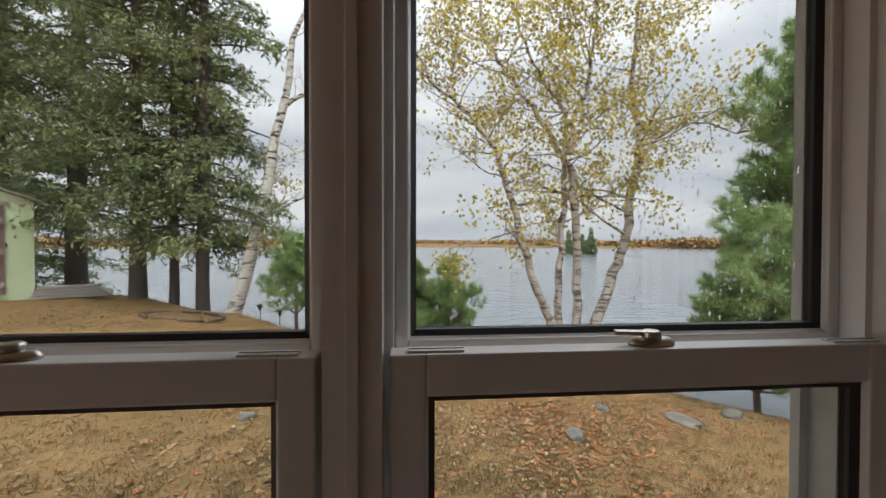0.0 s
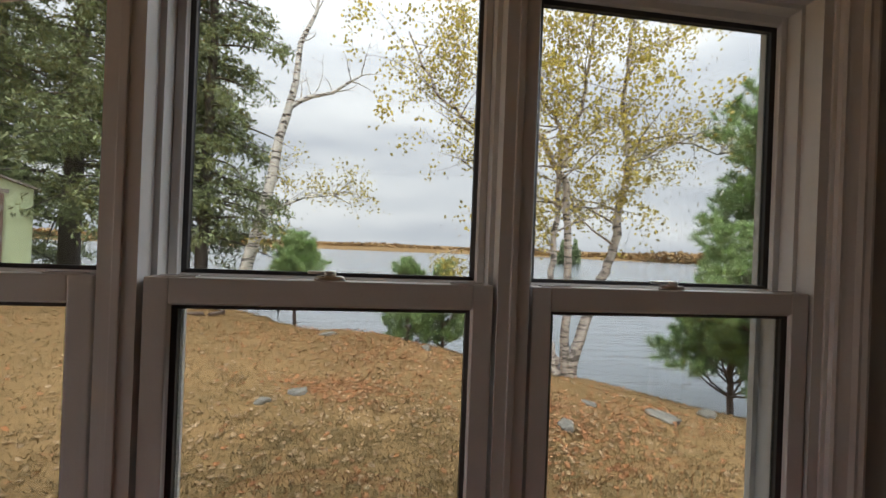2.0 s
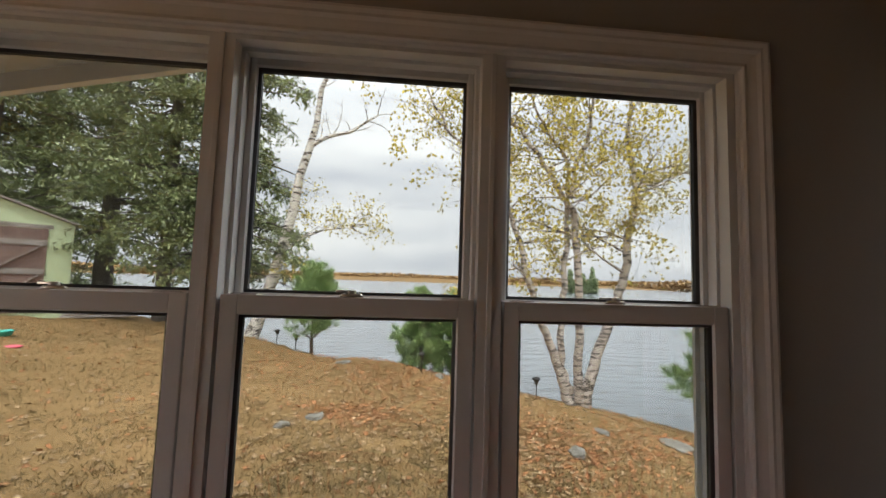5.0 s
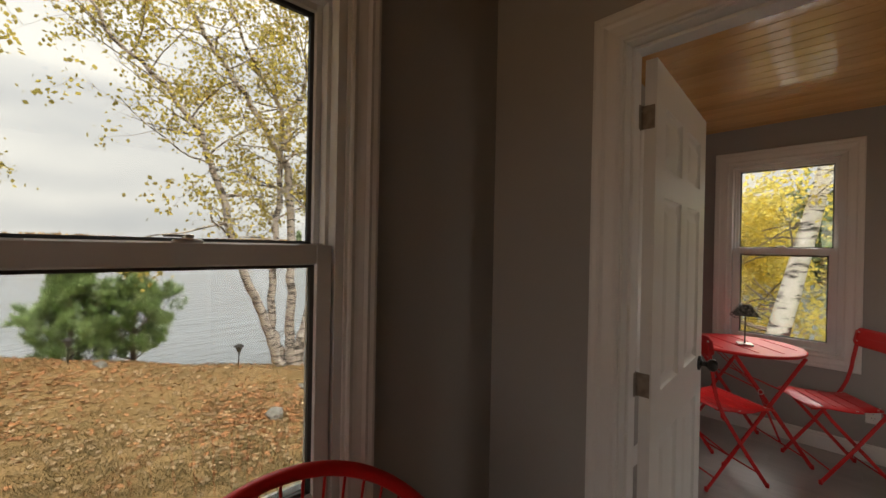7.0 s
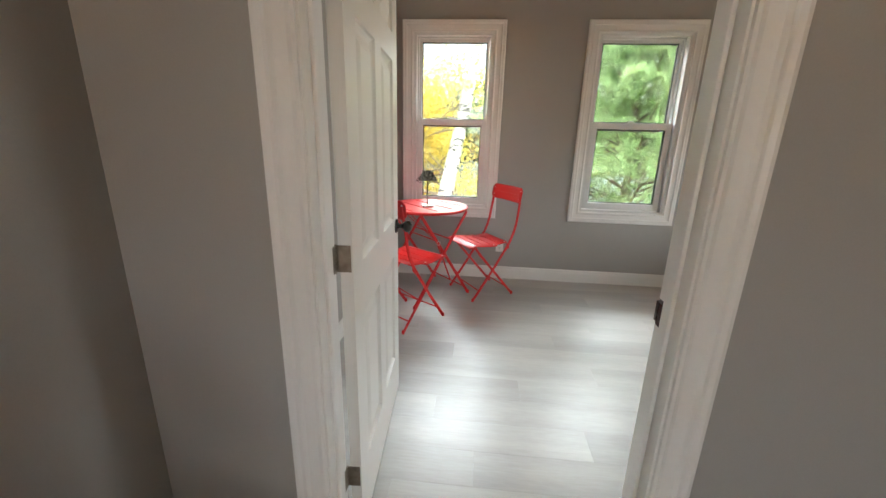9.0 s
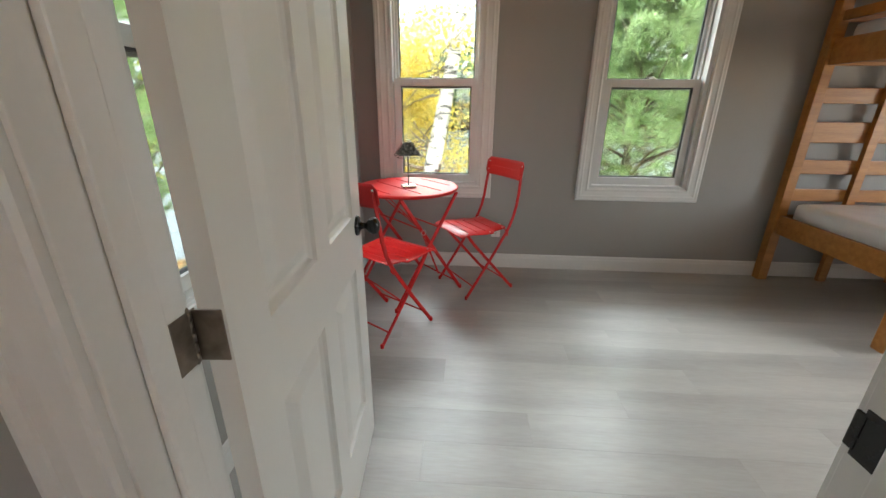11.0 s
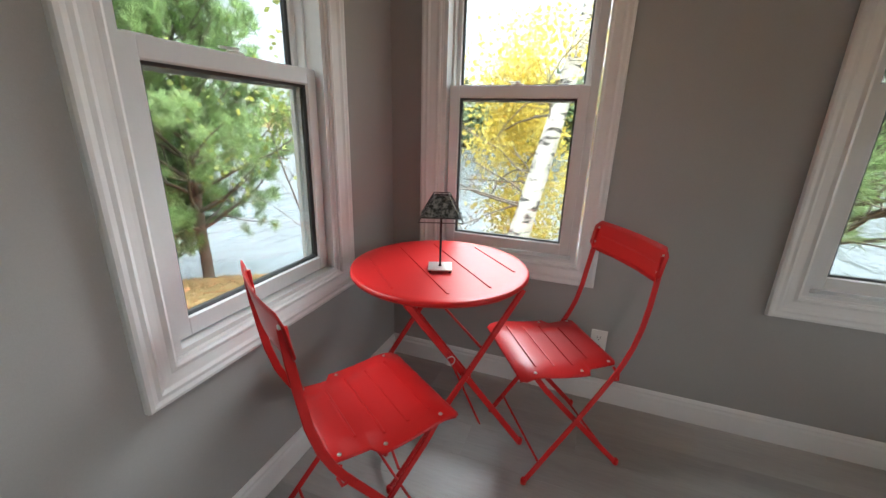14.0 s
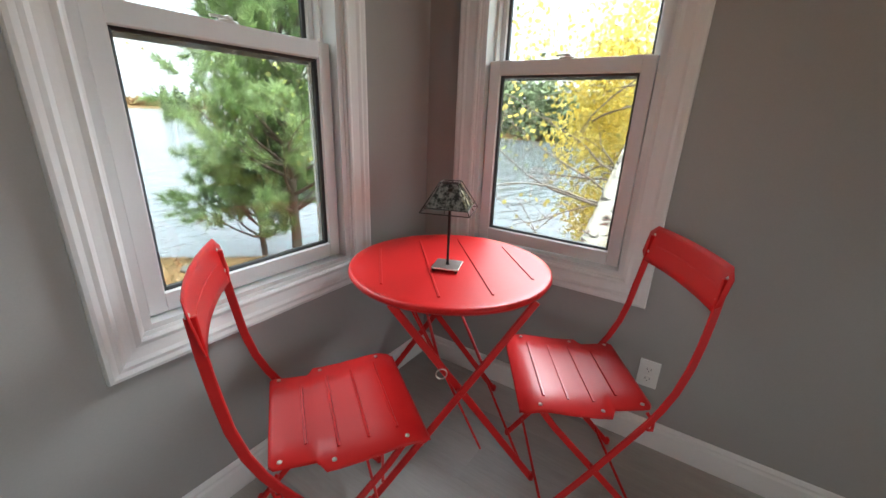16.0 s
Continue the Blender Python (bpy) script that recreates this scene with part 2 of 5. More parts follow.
add_knots(M_PINE, 3.4, 0.075, (0.12, 0.045, 0.015))
M_BUNK = mat("golden_stained_pine", (0.30, 0.115, 0.02), (0.43, 0.19, 0.042), 0.38, scale=6, fine=40, stretch=(5, 0.5, 5), bump=0.08, bump_scale=40)
M_SHEET = mat("white_bed_sheet", (0.72, 0.72, 0.74), (0.8, 0.8, 0.81), 0.85, scale=6, fine=200, bump=0.25, bump_scale=12)
M_DARK = mat("dark_wire", (0.02, 0.02, 0.02), (0.05, 0.045, 0.04), 0.45, metal=0.7, scale=60)
M_SHADE = mat("smoky_mosaic_glass", (0.025, 0.028, 0.026), (0.2, 0.205, 0.19), 0.18, scale=55, fine=160, spread=(0.45, 0.6))
M_PLASTIC = mat("white_plastic", (0.7, 0.69, 0.66), (0.74, 0.73, 0.70), 0.35)
M_SIDING = mat("pale_siding", (0.55, 0.54, 0.5), (0.6, 0.59, 0.55), 0.6, scale=3)
M_BARK_D = mat("dark_conifer_bark", (0.045, 0.036, 0.03), (0.115, 0.095, 0.08), 0.9, scale=5, fine=40, stretch=(4, 4, 0.7), bump=0.9, bump_scale=14)
M_BARK_P = mat("pine_bark", (0.09, 0.06, 0.045), (0.20, 0.15, 0.12), 0.9, scale=8, fine=40, stretch=(3, 3, 1), bump=0.8, bump_scale=20)
M_TWIG = mat("bare_twig", (0.15, 0.12, 0.095), (0.27, 0.22, 0.18), 0.85, scale=12)
M_LEAF_B = mat("birch_leaves", (0.38, 0.32, 0.07), (0.68, 0.54, 0.14), 0.6, scale=1.2, random_value=0.45, translucent=0.6, spread=(0.3, 0.7))
M_LEAF_Y = mat("yellow_leaves", (0.66, 0.53, 0.10), (0.80, 0.68, 0.20), 0.6, scale=1.2, random_value=0.15, translucent=0.6)
M_LEAF_G = mat("green_leaves", (0.20, 0.27, 0.06), (0.42, 0.42, 0.10), 0.6, scale=1.0, random_value=0.35, translucent=0.45)
M_NEEDLE = mat("pine_needles", (0.27, 0.38, 0.15), (0.42, 0.55, 0.25), 0.5, scale=1.5, random_value=0.3, translucent=0.5)
M_SOFT = mat("light_green_needles", (0.30, 0.42, 0.18), (0.47, 0.59, 0.30), 0.5, scale=1.2, random_value=0.3, translucent=0.5)
M_SPRUCE = mat("dark_conifer_needles", (0.15, 0.185, 0.085), (0.30, 0.33, 0.15), 0.6, scale=0.8, random_value=0.5, translucent=0.3)
M_RUST = mat("browned_needles", (0.16, 0.10, 0.03), (0.26, 0.16, 0.05), 0.7, scale=2, random_value=0.4)
M_LITTER_R = mat("russet_leaves", (0.32, 0.125, 0.045), (0.46, 0.21, 0.085), 0.75, scale=3, random_value=0.25, translucent=0.2)
M_ROCK = mat("lichen_granite", (0.12, 0.11, 0.092), (0.25, 0.235, 0.20), 0.9, scale=6, fine=50, bump=0.6, bump_scale=18)
M_SHED = mat("pale_green_metal", (0.50, 0.60, 0.36), (0.57, 0.66, 0.43), 0.5, scale=1.2, fine=12)
M_BARN = mat("weathered_barn_boards", (0.13, 0.075, 0.06), (0.27, 0.19, 0.165), 0.85, scale=4, fine=30, stretch=(6, 6, 0.6), bump=0.5, bump_scale=20, random_value=0.2)
M_GREYWOOD = mat("weathered_grey_wood", (0.24, 0.21, 0.19), (0.36, 0.33, 0.30), 0.85, scale=4, fine=30, stretch=(1, 5, 5), bump=0.4)
M_LITTER = mat("fallen_leaves", (0.29, 0.185, 0.085), (0.47, 0.33, 0.19), 0.75, scale=3, random_value=0.25, translucent=0.2, spread=(0.3, 0.7))
M_GRASS = mat("straw_grass", (0.17, 0.125, 0.055), (0.26, 0.19, 0.088), 0.8, scale=0.9, random_value=0.25, translucent=0.3)
M_FAR = mat("autumn_far_woods", (0.24, 0.145, 0.06), (0.38, 0.24, 0.10), 0.9, scale=0.06, fine=0.5, random_value=0.35)
M_FARG = mat("green_far_woods", (0.14, 0.19, 0.09), (0.26, 0.31, 0.16), 0.9, scale=0.1, fine=0.6, random_value=0.4)


def glass_material():
    m = bpy.data.materials.new("window_glass")
    m.use_nodes = True
    n, l = m.node_tree.nodes, m.node_tree.links
    n.remove(n["Principled BSDF"])
    tr, gl, fr, mx = n.new("ShaderNodeBsdfTransparent"), n.new("ShaderNodeBsdfGlossy"), n.new("ShaderNodeLayerWeight"), n.new("ShaderNodeMixShader")
    tr.inputs[0].default_value = (0.49, 0.503, 0.495, 1)
    gl.inputs["Roughness"].default_value = 0.01
    fr.inputs[0].default_value = 0.5
    pw, rg = n.new("ShaderNodeMath"), n.new("ShaderNodeMapRange")
    pw.operation, pw.inputs[1].default_value = "POWER", 5.0
    rg.inputs[3].default_value, rg.inputs[4].default_value = 0.035, 0.9
    l.new(fr.outputs["Facing"], pw.inputs[0])
    l.new(pw.outputs[0], rg.inputs[0])
    l.new(rg.outputs[0], mx.inputs[0])
    l.new(tr.outputs[0], mx.inputs[1])
    l.new(gl.outputs[0], mx.inputs[2])
    l.new(mx.outputs[0], n["Material Output"].inputs[0])
    return m


M_GLASS = glass_material()


def birch_bark_material(name, white, dark, amount):
    m = mat(name, white, white, 0.75, bump=0.4, bump_scale=25)
    n, l = m.node_tree.nodes, m.node_tree.links
    co, mp, t, r, mx = n.new("ShaderNodeTexCoord"), n.new("ShaderNodeMapping"), n.new("ShaderNodeTexNoise"), n.new("ShaderNodeValToRGB"), n.new("ShaderNodeMix")
    mp.inputs["Scale"].default_value = (3.0, 3.0, 12.0)
    t.inputs["Scale"].default_value, t.inputs["Detail"].default_value = 1.6, 7
    r.color_ramp.elements[0].position, r.color_ramp.elements[1].position = amount, amount + 0.09
    r.color_ramp.elements[0].color, r.color_ramp.elements[1].color = (*dark, 1), (*white, 1)
    l.new(co.outputs["Object"], mp.inputs[0])
    l.new(mp.outputs[0], t.inputs["Vector"])
    l.new(t.outputs[0], r.inputs[0])
    l.new(r.outputs[0], n["Principled BSDF"].inputs["Base Color"])
    return m


M_BIRCH = birch_bark_material("white_birch_bark", (0.68, 0.64, 0.58), (0.06, 0.05, 0.045), 0.39)
M_BIRCH_G = birch_bark_material("grey_birch_bark", (0.52, 0.46, 0.41), (0.075, 0.06, 0.05), 0.42)


def floor_material():
    m = mat("grey_vinyl_plank", (0.255, 0.243, 0.222), (0.40, 0.385, 0.36), 0.38, scale=1.6, fine=20, stretch=(5.5, 0.6, 1), bump=0.03, bump_scale=40, spread=(0.26, 0.76), rough_var=0.06, coat=0.5)
    n, l = m.node_tree.nodes, m.node_tree.links
    p = n["Principled BSDF"]
    src = p.inputs["Base Color"].links[0].from_socket
    info, hsv, rng = n.new("ShaderNodeObjectInfo"), n.new("ShaderNodeHueSaturation"), n.new("ShaderNodeMapRange")
    p.inputs["Coat Roughness"].default_value = 0.42
    p.inputs["Coat IOR"].default_value = 1.55
    rng.inputs[3].default_value, rng.inputs[4].default_value = 0.87, 1.1
    l.new(info.outputs["Random"], rng.inputs[0])
    l.new(rng.outputs[0], hsv.inputs["Value"])
    l.new(src, hsv.inputs["Color"])
    l.new(hsv.outputs[0], p.inputs["Base Color"])
    off, vec = n.new("ShaderNodeVectorMath"), n.new("ShaderNodeCombineXYZ")
    mul = n.new("ShaderNodeMath")
    mul.operation, mul.inputs[1].default_value = "MULTIPLY", 37.0
    l.new(info.outputs["Random"], mul.inputs[0])
    l.new(mul.outputs[0], vec.inputs[1])
    l.new(mul.outputs[0], vec.inputs[0])
    mp = next(x for x in n if x.bl_idname == "ShaderNodeMapping")
    l.new(vec.outputs[0], mp.inputs["Location"])
    return m


M_FLOOR = floor_material()


def water_material():
    m = mat("lake_water", (0.15, 0.175, 0.19), (0.19, 0.21, 0.225), 0.16, scale=0.1)
    n, l = m.node_tree.nodes, m.node_tree.links
    p = n["Principled BSDF"]
    co, mp = n.new("ShaderNodeTexCoord"), n.new("ShaderNodeMapping")
    mp.inputs["Scale"].default_value = (0.55, 1.5, 1)
    mp.inputs["Rotation"].default_value = (0, 0, radians(20))
    a, b, add, bp = n.new("ShaderNodeTexNoise"), n.new("ShaderNodeTexNoise"), n.new("ShaderNodeMath"), n.new("ShaderNodeBump")
    a.inputs["Scale"].default_value, a.inputs["Detail"].default_value = 1.1, 6
    b.inputs["Scale"].default_value, b.inputs["Detail"].default_value = 0.12, 3
    l.new(co.outputs["Object"], mp.inputs[0])
    l.new(mp.outputs[0], a.inputs["Vector"])
    l.new(mp.outputs[0], b.inputs["Vector"])
    l.new(a.outputs[0], add.inputs[0])
    l.new(b.outputs[0], add.inputs[1])
    l.new(add.outputs[0], bp.inputs["Height"])
    bp.inputs["Strength"].default_value, bp.inputs["Distance"].default_value = 0.55, 0.22
    l.new(bp.outputs[0], p.inputs["Normal"])
    return m


M_WATER = water_material()


def ground_material():
    m = mat("leaf_strewn_lawn", (0.19, 0.122, 0.052), (0.28, 0.175, 0.078), 0.95, scale=0.7, detail=9, fine=14, bump=0.3, bump_scale=22, spread=(0.36, 0.62), spec=0.1)
    return m


M_GROUND = ground_material()

# ---- rooms: walls, floors, ceilings ----
WX, WY = 5.175, 0.43          # inner faces of the outer walls
DX0, DX1 = 2.40, 2.52         # the wall with the door
R1X, R1Y, R2Y = -2.7, -3.9, -4.9
TRIPLE = (-0.511, 1.751, 0.66, 2.135)
WIN_Z = (0.68, 2.155)
# centre and half opening of each single window
WIN_A, WIN_B, WIN_C, WIN_D = (-0.168, 0.346), (-1.722, 0.37), (4.31, 0.366), (3.04, 0.366)


def opening(w):
    return (w[0] - w[1], w[0] + w[1], *WIN_Z)


wall_mesh("wall_north", "x", WY, WY + 0.16, R1X - 0.15, WX + 0.16, -0.3, 2.95,
          [TRIPLE, opening(WIN_C), opening(WIN_D)], M_WALL, "grey painted wall facing the lake, with white windows")
wall_mesh("wall_east", "y", WX, WX + 0.16, R2Y - 0.15, WY, -0.3, 2.95,
          [opening(WIN_A), opening(WIN_B)], M_WALL, "grey painted bedroom wall with two windows")
wall_mesh("wall_partition", "y", DX0, DX1, R2Y, WY, 0, 2.9, [(-0.935, -0.06, 0, 2.065)], M_WALL, "grey painted partition wall with the bedroom doorway")
# opening added out of view to hold the bedroom fill lamp
wall_mesh("wall_south_bedroom", "x", R2Y - 0.15, R2Y, DX0, WX, -0.3, 2.95, [(2.65, 4.05, 0.72, 2.16)], M_WALL, "grey painted bedroom end wall with an added, unseen opening for fill light")
wall_mesh("wall_south_den", "x", R1Y - 0.15, R1Y, R1X - 0.15, DX0, -0.3, 2.95, [], M_WALL, "plain grey painted den wall")
# this opening is added too, unseen, for the den fill lamp
wall_mesh("wall_west", "y", R1X - 0.15, R1X, R1Y, WY, -0.3, 2.95, [(-1.45, -0.05, 0.72, 2.16)], M_WALL, "grey painted den wall with an added, unseen opening for fill light")
# den ceiling is out of view; pine is assumed, to bounce warm light
tagged(part("ceiling_den", boxes((R1X, DX0, R1Y, WY, 2.46, 2.56)), M_PINE), "unseen den ceiling, given varnished pine for its warm bounce light", "ceiling", kind="structure")
tagged(part("roof", boxes((R1X - 0.2, WX + 0.25, R2Y - 0.2, WY + 0.2, 2.95, 3.05)), M_SIDING), "pale roof slab over both rooms", "roof", kind="structure")


def board_ceiling():
    bm = bmesh.new()
    w, g = 0.088, 0.004
    x = DX1
    slope = math.tan(radians(4))
    rng = random.Random(4)
    while x < WX:
        e = min(x + w, WX)
        y = WY
        while y > R2Y:
            ln = rng.uniform(1.6, 3.2)
            y2 = max(y - ln, R2Y)
            zs = [2.44 + (WX - q) * slope for q in (x, e)]
            prof = ((x, zs[0] + 0.006), (x + g, zs[0]), (e - g, zs[1]), (e, zs[1] + 0.006), (e, zs[1] + 0.02), (x, zs[0] + 0.02))
            a = [bm.verts.new((px, y, pz)) for px, pz in prof]
            b = [bm.verts.new((px, y2 + 0.001, pz)) for px, pz in prof]
            for k in range(6):
                bm.faces.new((a[k], a[(k + 1) % 6], b[(k + 1) % 6], b[k]))
            bm.faces.new(a)
            bm.faces.new(b[::-1])
            y = y2
        x = e
    bmesh.ops.recalc_face_normals(bm, faces=bm.faces)
    return tagged(part("ceiling", bm, M_PINE), "varnished knotty pine tongue-and-groove board ceiling", "ceiling", kind="structure")


board_ceiling()

BASE_PROFILE = [(0.0, 0.0), (0.0, -0.014), (0.085, -0.014), (0.095, -0.010), (0.105, -0.011), (0.115, -0.005), (0.118, 0.0)]


def baseboard(p0, p1, label="white moulded baseboard along the grey wall"):
    """Runs a moulded board from p0 to p1, with the wall to the left of its way."""
    a, b = Vector((*p0, 0)), Vector((*p1, 0))
    side = Vector((0, 0, 1)).cross((b - a).normalized())
    bm = bmesh.new()
    r = [[bm.verts.new(p + side * d + Vector((0, 0, z))) for z, d in BASE_PROFILE] for p in (a, b)]
    n = len(BASE_PROFILE)
    for k in range(n):
        bm.faces.new((r[0][k], r[0][(k + 1) % n], r[1][(k + 1) % n], r[1][k]))
    bm.faces.new(r[0])
    bm.faces.new(r[1][::-1])
    bmesh.ops.recalc_face_normals(bm, faces=bm.faces)
    return tagged(part("baseboard", bm, M_TRIM), label, "baseboard", kind="structure")


baseboard((DX1, WY), (WX - 0.014, WY))
baseboard((WX, WY), (WX, R2Y))
baseboard((DX0, WY), (DX0, 0.012))
baseboard((R1X, WY), (DX0 - 0.014, WY))

# ---- windows ----
CASING = [(0.0, 0.0), (0.0, -0.013), (0.006, -0.017), (0.018, -0.013), (0.028, -0.014), (0.046, -0.017), (0.056, -0.023), (0.066, -0.021), (0.078, -0.024), (0.087, -0.022), (0.09, -0.014), (0.09, 0.0)]


def sash(name, win, xc, half, z0, z1, y, thick, stile, bottom, top):
    """A glazed sash: frame, black gasket and pane."""
    bm = bmesh.new()
    g0, g1, b0, b1 = xc - half + stile, xc + half - stile, z0 + bottom, z1 - top
    box(bm, xc - half, g0, y, y + thick, z0, z1, 0.003)
    box(bm, g1, xc + half, y, y + thick, z0, z1, 0.003)
    box(bm, g0, g1, y + 0.0006, y + thick - 0.0006, z0, b0, 0.003)
    box(bm, g0, g1, y + 0.0006, y + thick - 0.0006, b1, z1, 0.003)
    fr = part(name, bm, M_VINYL, win)
    part("glazing_bead", sweep_frame(bmesh.new(), g0 + 0.007, g1 - 0.007, b0 + 0.007, b1 - 0.007, [(0.004, y + 0.008), (0.008, y + 0.003), (0.008, y + 0.018), (0.004, y + 0.018)]), M_VINYL, fr)
    part("gasket", sweep_frame(bmesh.new(), g0 + 0.011, g1 - 0.011, b0 + 0.011, b1 - 0.011, [(0.0, y + 0.015), (0.0078, y + 0.0085), (0.0078, y + 0.03), (0.0, y + 0.03)]), M_GASKET, fr)
    pane = part("pane", boxes((g0 + 0.003, g1 - 0.003, y + 0.021, y + 0.025, b0 + 0.003, b1 - 0.003)), M_GLASS, fr)
    pane.visible_shadow = False
    return fr


def sash_lock(parent, xc, y, z):
    bm = bmesh.new()
    prof = [(0.0, 0.0), (0.031, 0.0), (0.031, 0.004), (0.026, 0.009), (0.0, 0.010)]
    lathe([(max(r, 0.001), h) for r, h in prof[1:]] + [(0.001, 0.010)], 20, Matrix.Translation((xc, y, z)) @ Matrix.Diagonal((1.0, 0.45, 1, 1)), bm)
    lathe([(0.012, 0.008), (0.012, 0.017), (0.009, 0.019), (0.001, 0.019)], 16, Matrix.Translation((xc, y, z)), bm)
    box(bm, -0.006, 0.045, -0.006, 0.006, 0.012, 0.018, 0.002, Matrix.Translation((xc, y, z)) @ pose(0, 0, 0, 0, 0, 168))
    return part("sash_lock", bm, M_STEEL, parent, "small metal cam lock on the meeting rail")


def window_unit(win, xc, half_open, half_sash, z0, z1, zm, stile, up_stile, deep=0.0):
    """A single-hung unit in the wall's own frame: x along the wall, y outward from its inner face; deep sets the sashes back."""
    bm = sweep_frame(bmesh.new(), xc - half_sash - 0.002, xc + half_sash + 0.002, z0 + 0.022, z1 - 0.02,
                     [(-0.005, 0.044 + deep), (0.006, 0.044 + deep), (0.006, 0.002), (half_open - half_sash - 0.002, 0.002), (half_open - half_sash - 0.002, 0.15), (-0.005, 0.15)])
    part("window_frame", bm, M_VINYL, win)
    lower = sash("lower_sash", win, xc, half_sash, z0 + 0.024, zm, 0.006 + deep, 0.036, stile, 0.052, 0.05)
    sash("upper_sash", win, xc, half_sash - 0.004, zm - 0.05, z1 - 0.022, 0.076 + deep, 0.036, up_stile, 0.05, 0.024)
    sash_lock(lower, xc, 0.026 + deep, zm)
    for s in (-1, 1):
        x = xc + s * (half_sash - 0.055)
        bm = boxes((x - 0.034, x + 0.034, 0.012 + deep, 0.03 + deep, zm, zm + 0.003), bevel=0.001)
        part("tilt_latch", bm, M_VINYL, lower)
        part("latch_slot", boxes((x - 0.034, x + 0.034, 0.0195 + deep, 0.0215 + deep, zm + 0.003, zm + 0.0038)), M_GASKET, lower)
    scr = part("screen_frame", sweep_frame(bmesh.new(), xc - half_sash + 0.018, xc + half_sash - 0.018, z0 + 0.05, zm - 0.066, [(0.0, 0.12), (0.02, 0.12), (0.02, 0.13), (0.0, 0.13)]), M_VINYL, win)
    return scr


def window(name, m, x0, x1, z0, z1, units, label):
    win = thing(name, m, label, "window", kind="structure")
    part("casing", sweep_frame(bmesh.new(), x0, x1, z0, z1, CASING), M_TRIM, win, "white moulded casing")
    part("window_jamb", sweep_frame(bmesh.new(), x0 + 0.001, x1 - 0.001, z0 + 0.001, z1 - 0.001, [(-0.008, -0.001), (0.0, -0.004), (0.0, 0.152), (-0.008, 0.152)]), M_TRIM, win)
    for u in units:
        window_unit(win, *u)
    return win


TX = ((TRIPLE[1] - 0.378), (TRIPLE[1] - 0.378 - 0.752), (TRIPLE[1] - 0.378 - 1.504))
w1 = window("window_1", pose(0, WY, 0), TRIPLE[0], TRIPLE[1], TRIPLE[2], TRIPLE[3],
            [(x, 0.368, 0.334, TRIPLE[2] + 0.008, TRIPLE[3] - 0.008, 1.417, 0.043, 0.018) for x in TX], "triple single-hung window with white casing overlooking the lake")
for x in (TX[0] - 0.376, TX[1] - 0.376):
    part("mullion", boxes((x - 0.0078, x + 0.0078, -0.002, 0.15, TRIPLE[2] + 0.008, TRIPLE[3] - 0.008), bevel=0.002), M_VINYL, w1)
for nm, m, half, lb in (("window_2", pose(WX, WIN_A[0], 0, 0, 0, -90), WIN_A[1], "white single-hung window beside the red table"),
                  ("window_3", pose(WX, WIN_B[0], 0, 0, 0, -90), WIN_B[1], "white single-hung window in the grey wall"),
                  ("window_4", pose(WIN_C[0], WY, 0), WIN_C[1], "white single-hung window in the corner facing the lake"),
                  ("window_5", pose(WIN_D[0], WY, 0), WIN_D[1], "white single-hung window behind the open door")):
    window(nm, m, -half, half, *WIN_Z, [(0.0, half - 0.008, half - 0.037, WIN_Z[0] + 0.008, WIN_Z[1] - 0.008, 1.462, 0.045, 0.02, 0.024)], lb)

# ---- doorway and door ----
frame1 = thing("doorway", pose(0, 0, 0), "white door jamb and moulded casing round the bedroom doorway", "door frame", kind="structure")
JL, JR, JT = -0.071, -0.917, 2.047
part("jamb", boxes((DX0 - 0.002, DX1 + 0.002, JL, JL + 0.018, 0, JT + 0.018), (DX0 - 0.002, DX1 + 0.002, JR - 0.018, JR, 0, JT + 0.018), (DX0 - 0.002, DX1 + 0.002, JR, JL, JT, JT + 0.018), bevel=0.0015), M_TRIM, frame1)
part("door_stop", boxes((2.44, 2.478, JL - 0.011, JL, 0, JT), (2.44, 2.478, JR, JR + 0.011, 0, JT), (2.44, 2.478, JR + 0.011, JL - 0.011, JT - 0.011, JT), bevel=0.003), M_TRIM, frame1)
for x, s in ((DX0, 1), (DX1, -1)):
    bm = sweep_frame(bmesh.new(), JR - 0.006, JL + 0.006, 0.0, JT + 0.006, [(o, d * s) for o, d in CASING], "lrt")
    bmesh.ops.transform(bm, matrix=Matrix(((0, 1, 0, x), (1, 0, 0, 0), (0, 0, 1, 0), (0, 0, 0, 1))), verts=bm.verts)
    bmesh.ops.recalc_face_normals(bm, faces=bm.faces)
    part("casing", bm, M_TRIM, frame1)
bm = boxes((2.484, 2.516, JR, JR + 0.0025, 0.86, 0.93), bevel=0.001)
box(bm, 2.512, 2.526, JR - 0.001, JR + 0.004, 0.868, 0.922, 0.002)
part("strike_plate", bm, M_BLACK, frame1, "black metal strike plate")

PIN = (2.522, -0.069)
door = thing("door_1", pose(PIN[0], PIN[1], 0, 0, 0, 3.6), "white six-panel door standing wide open", "door", kind="structure")


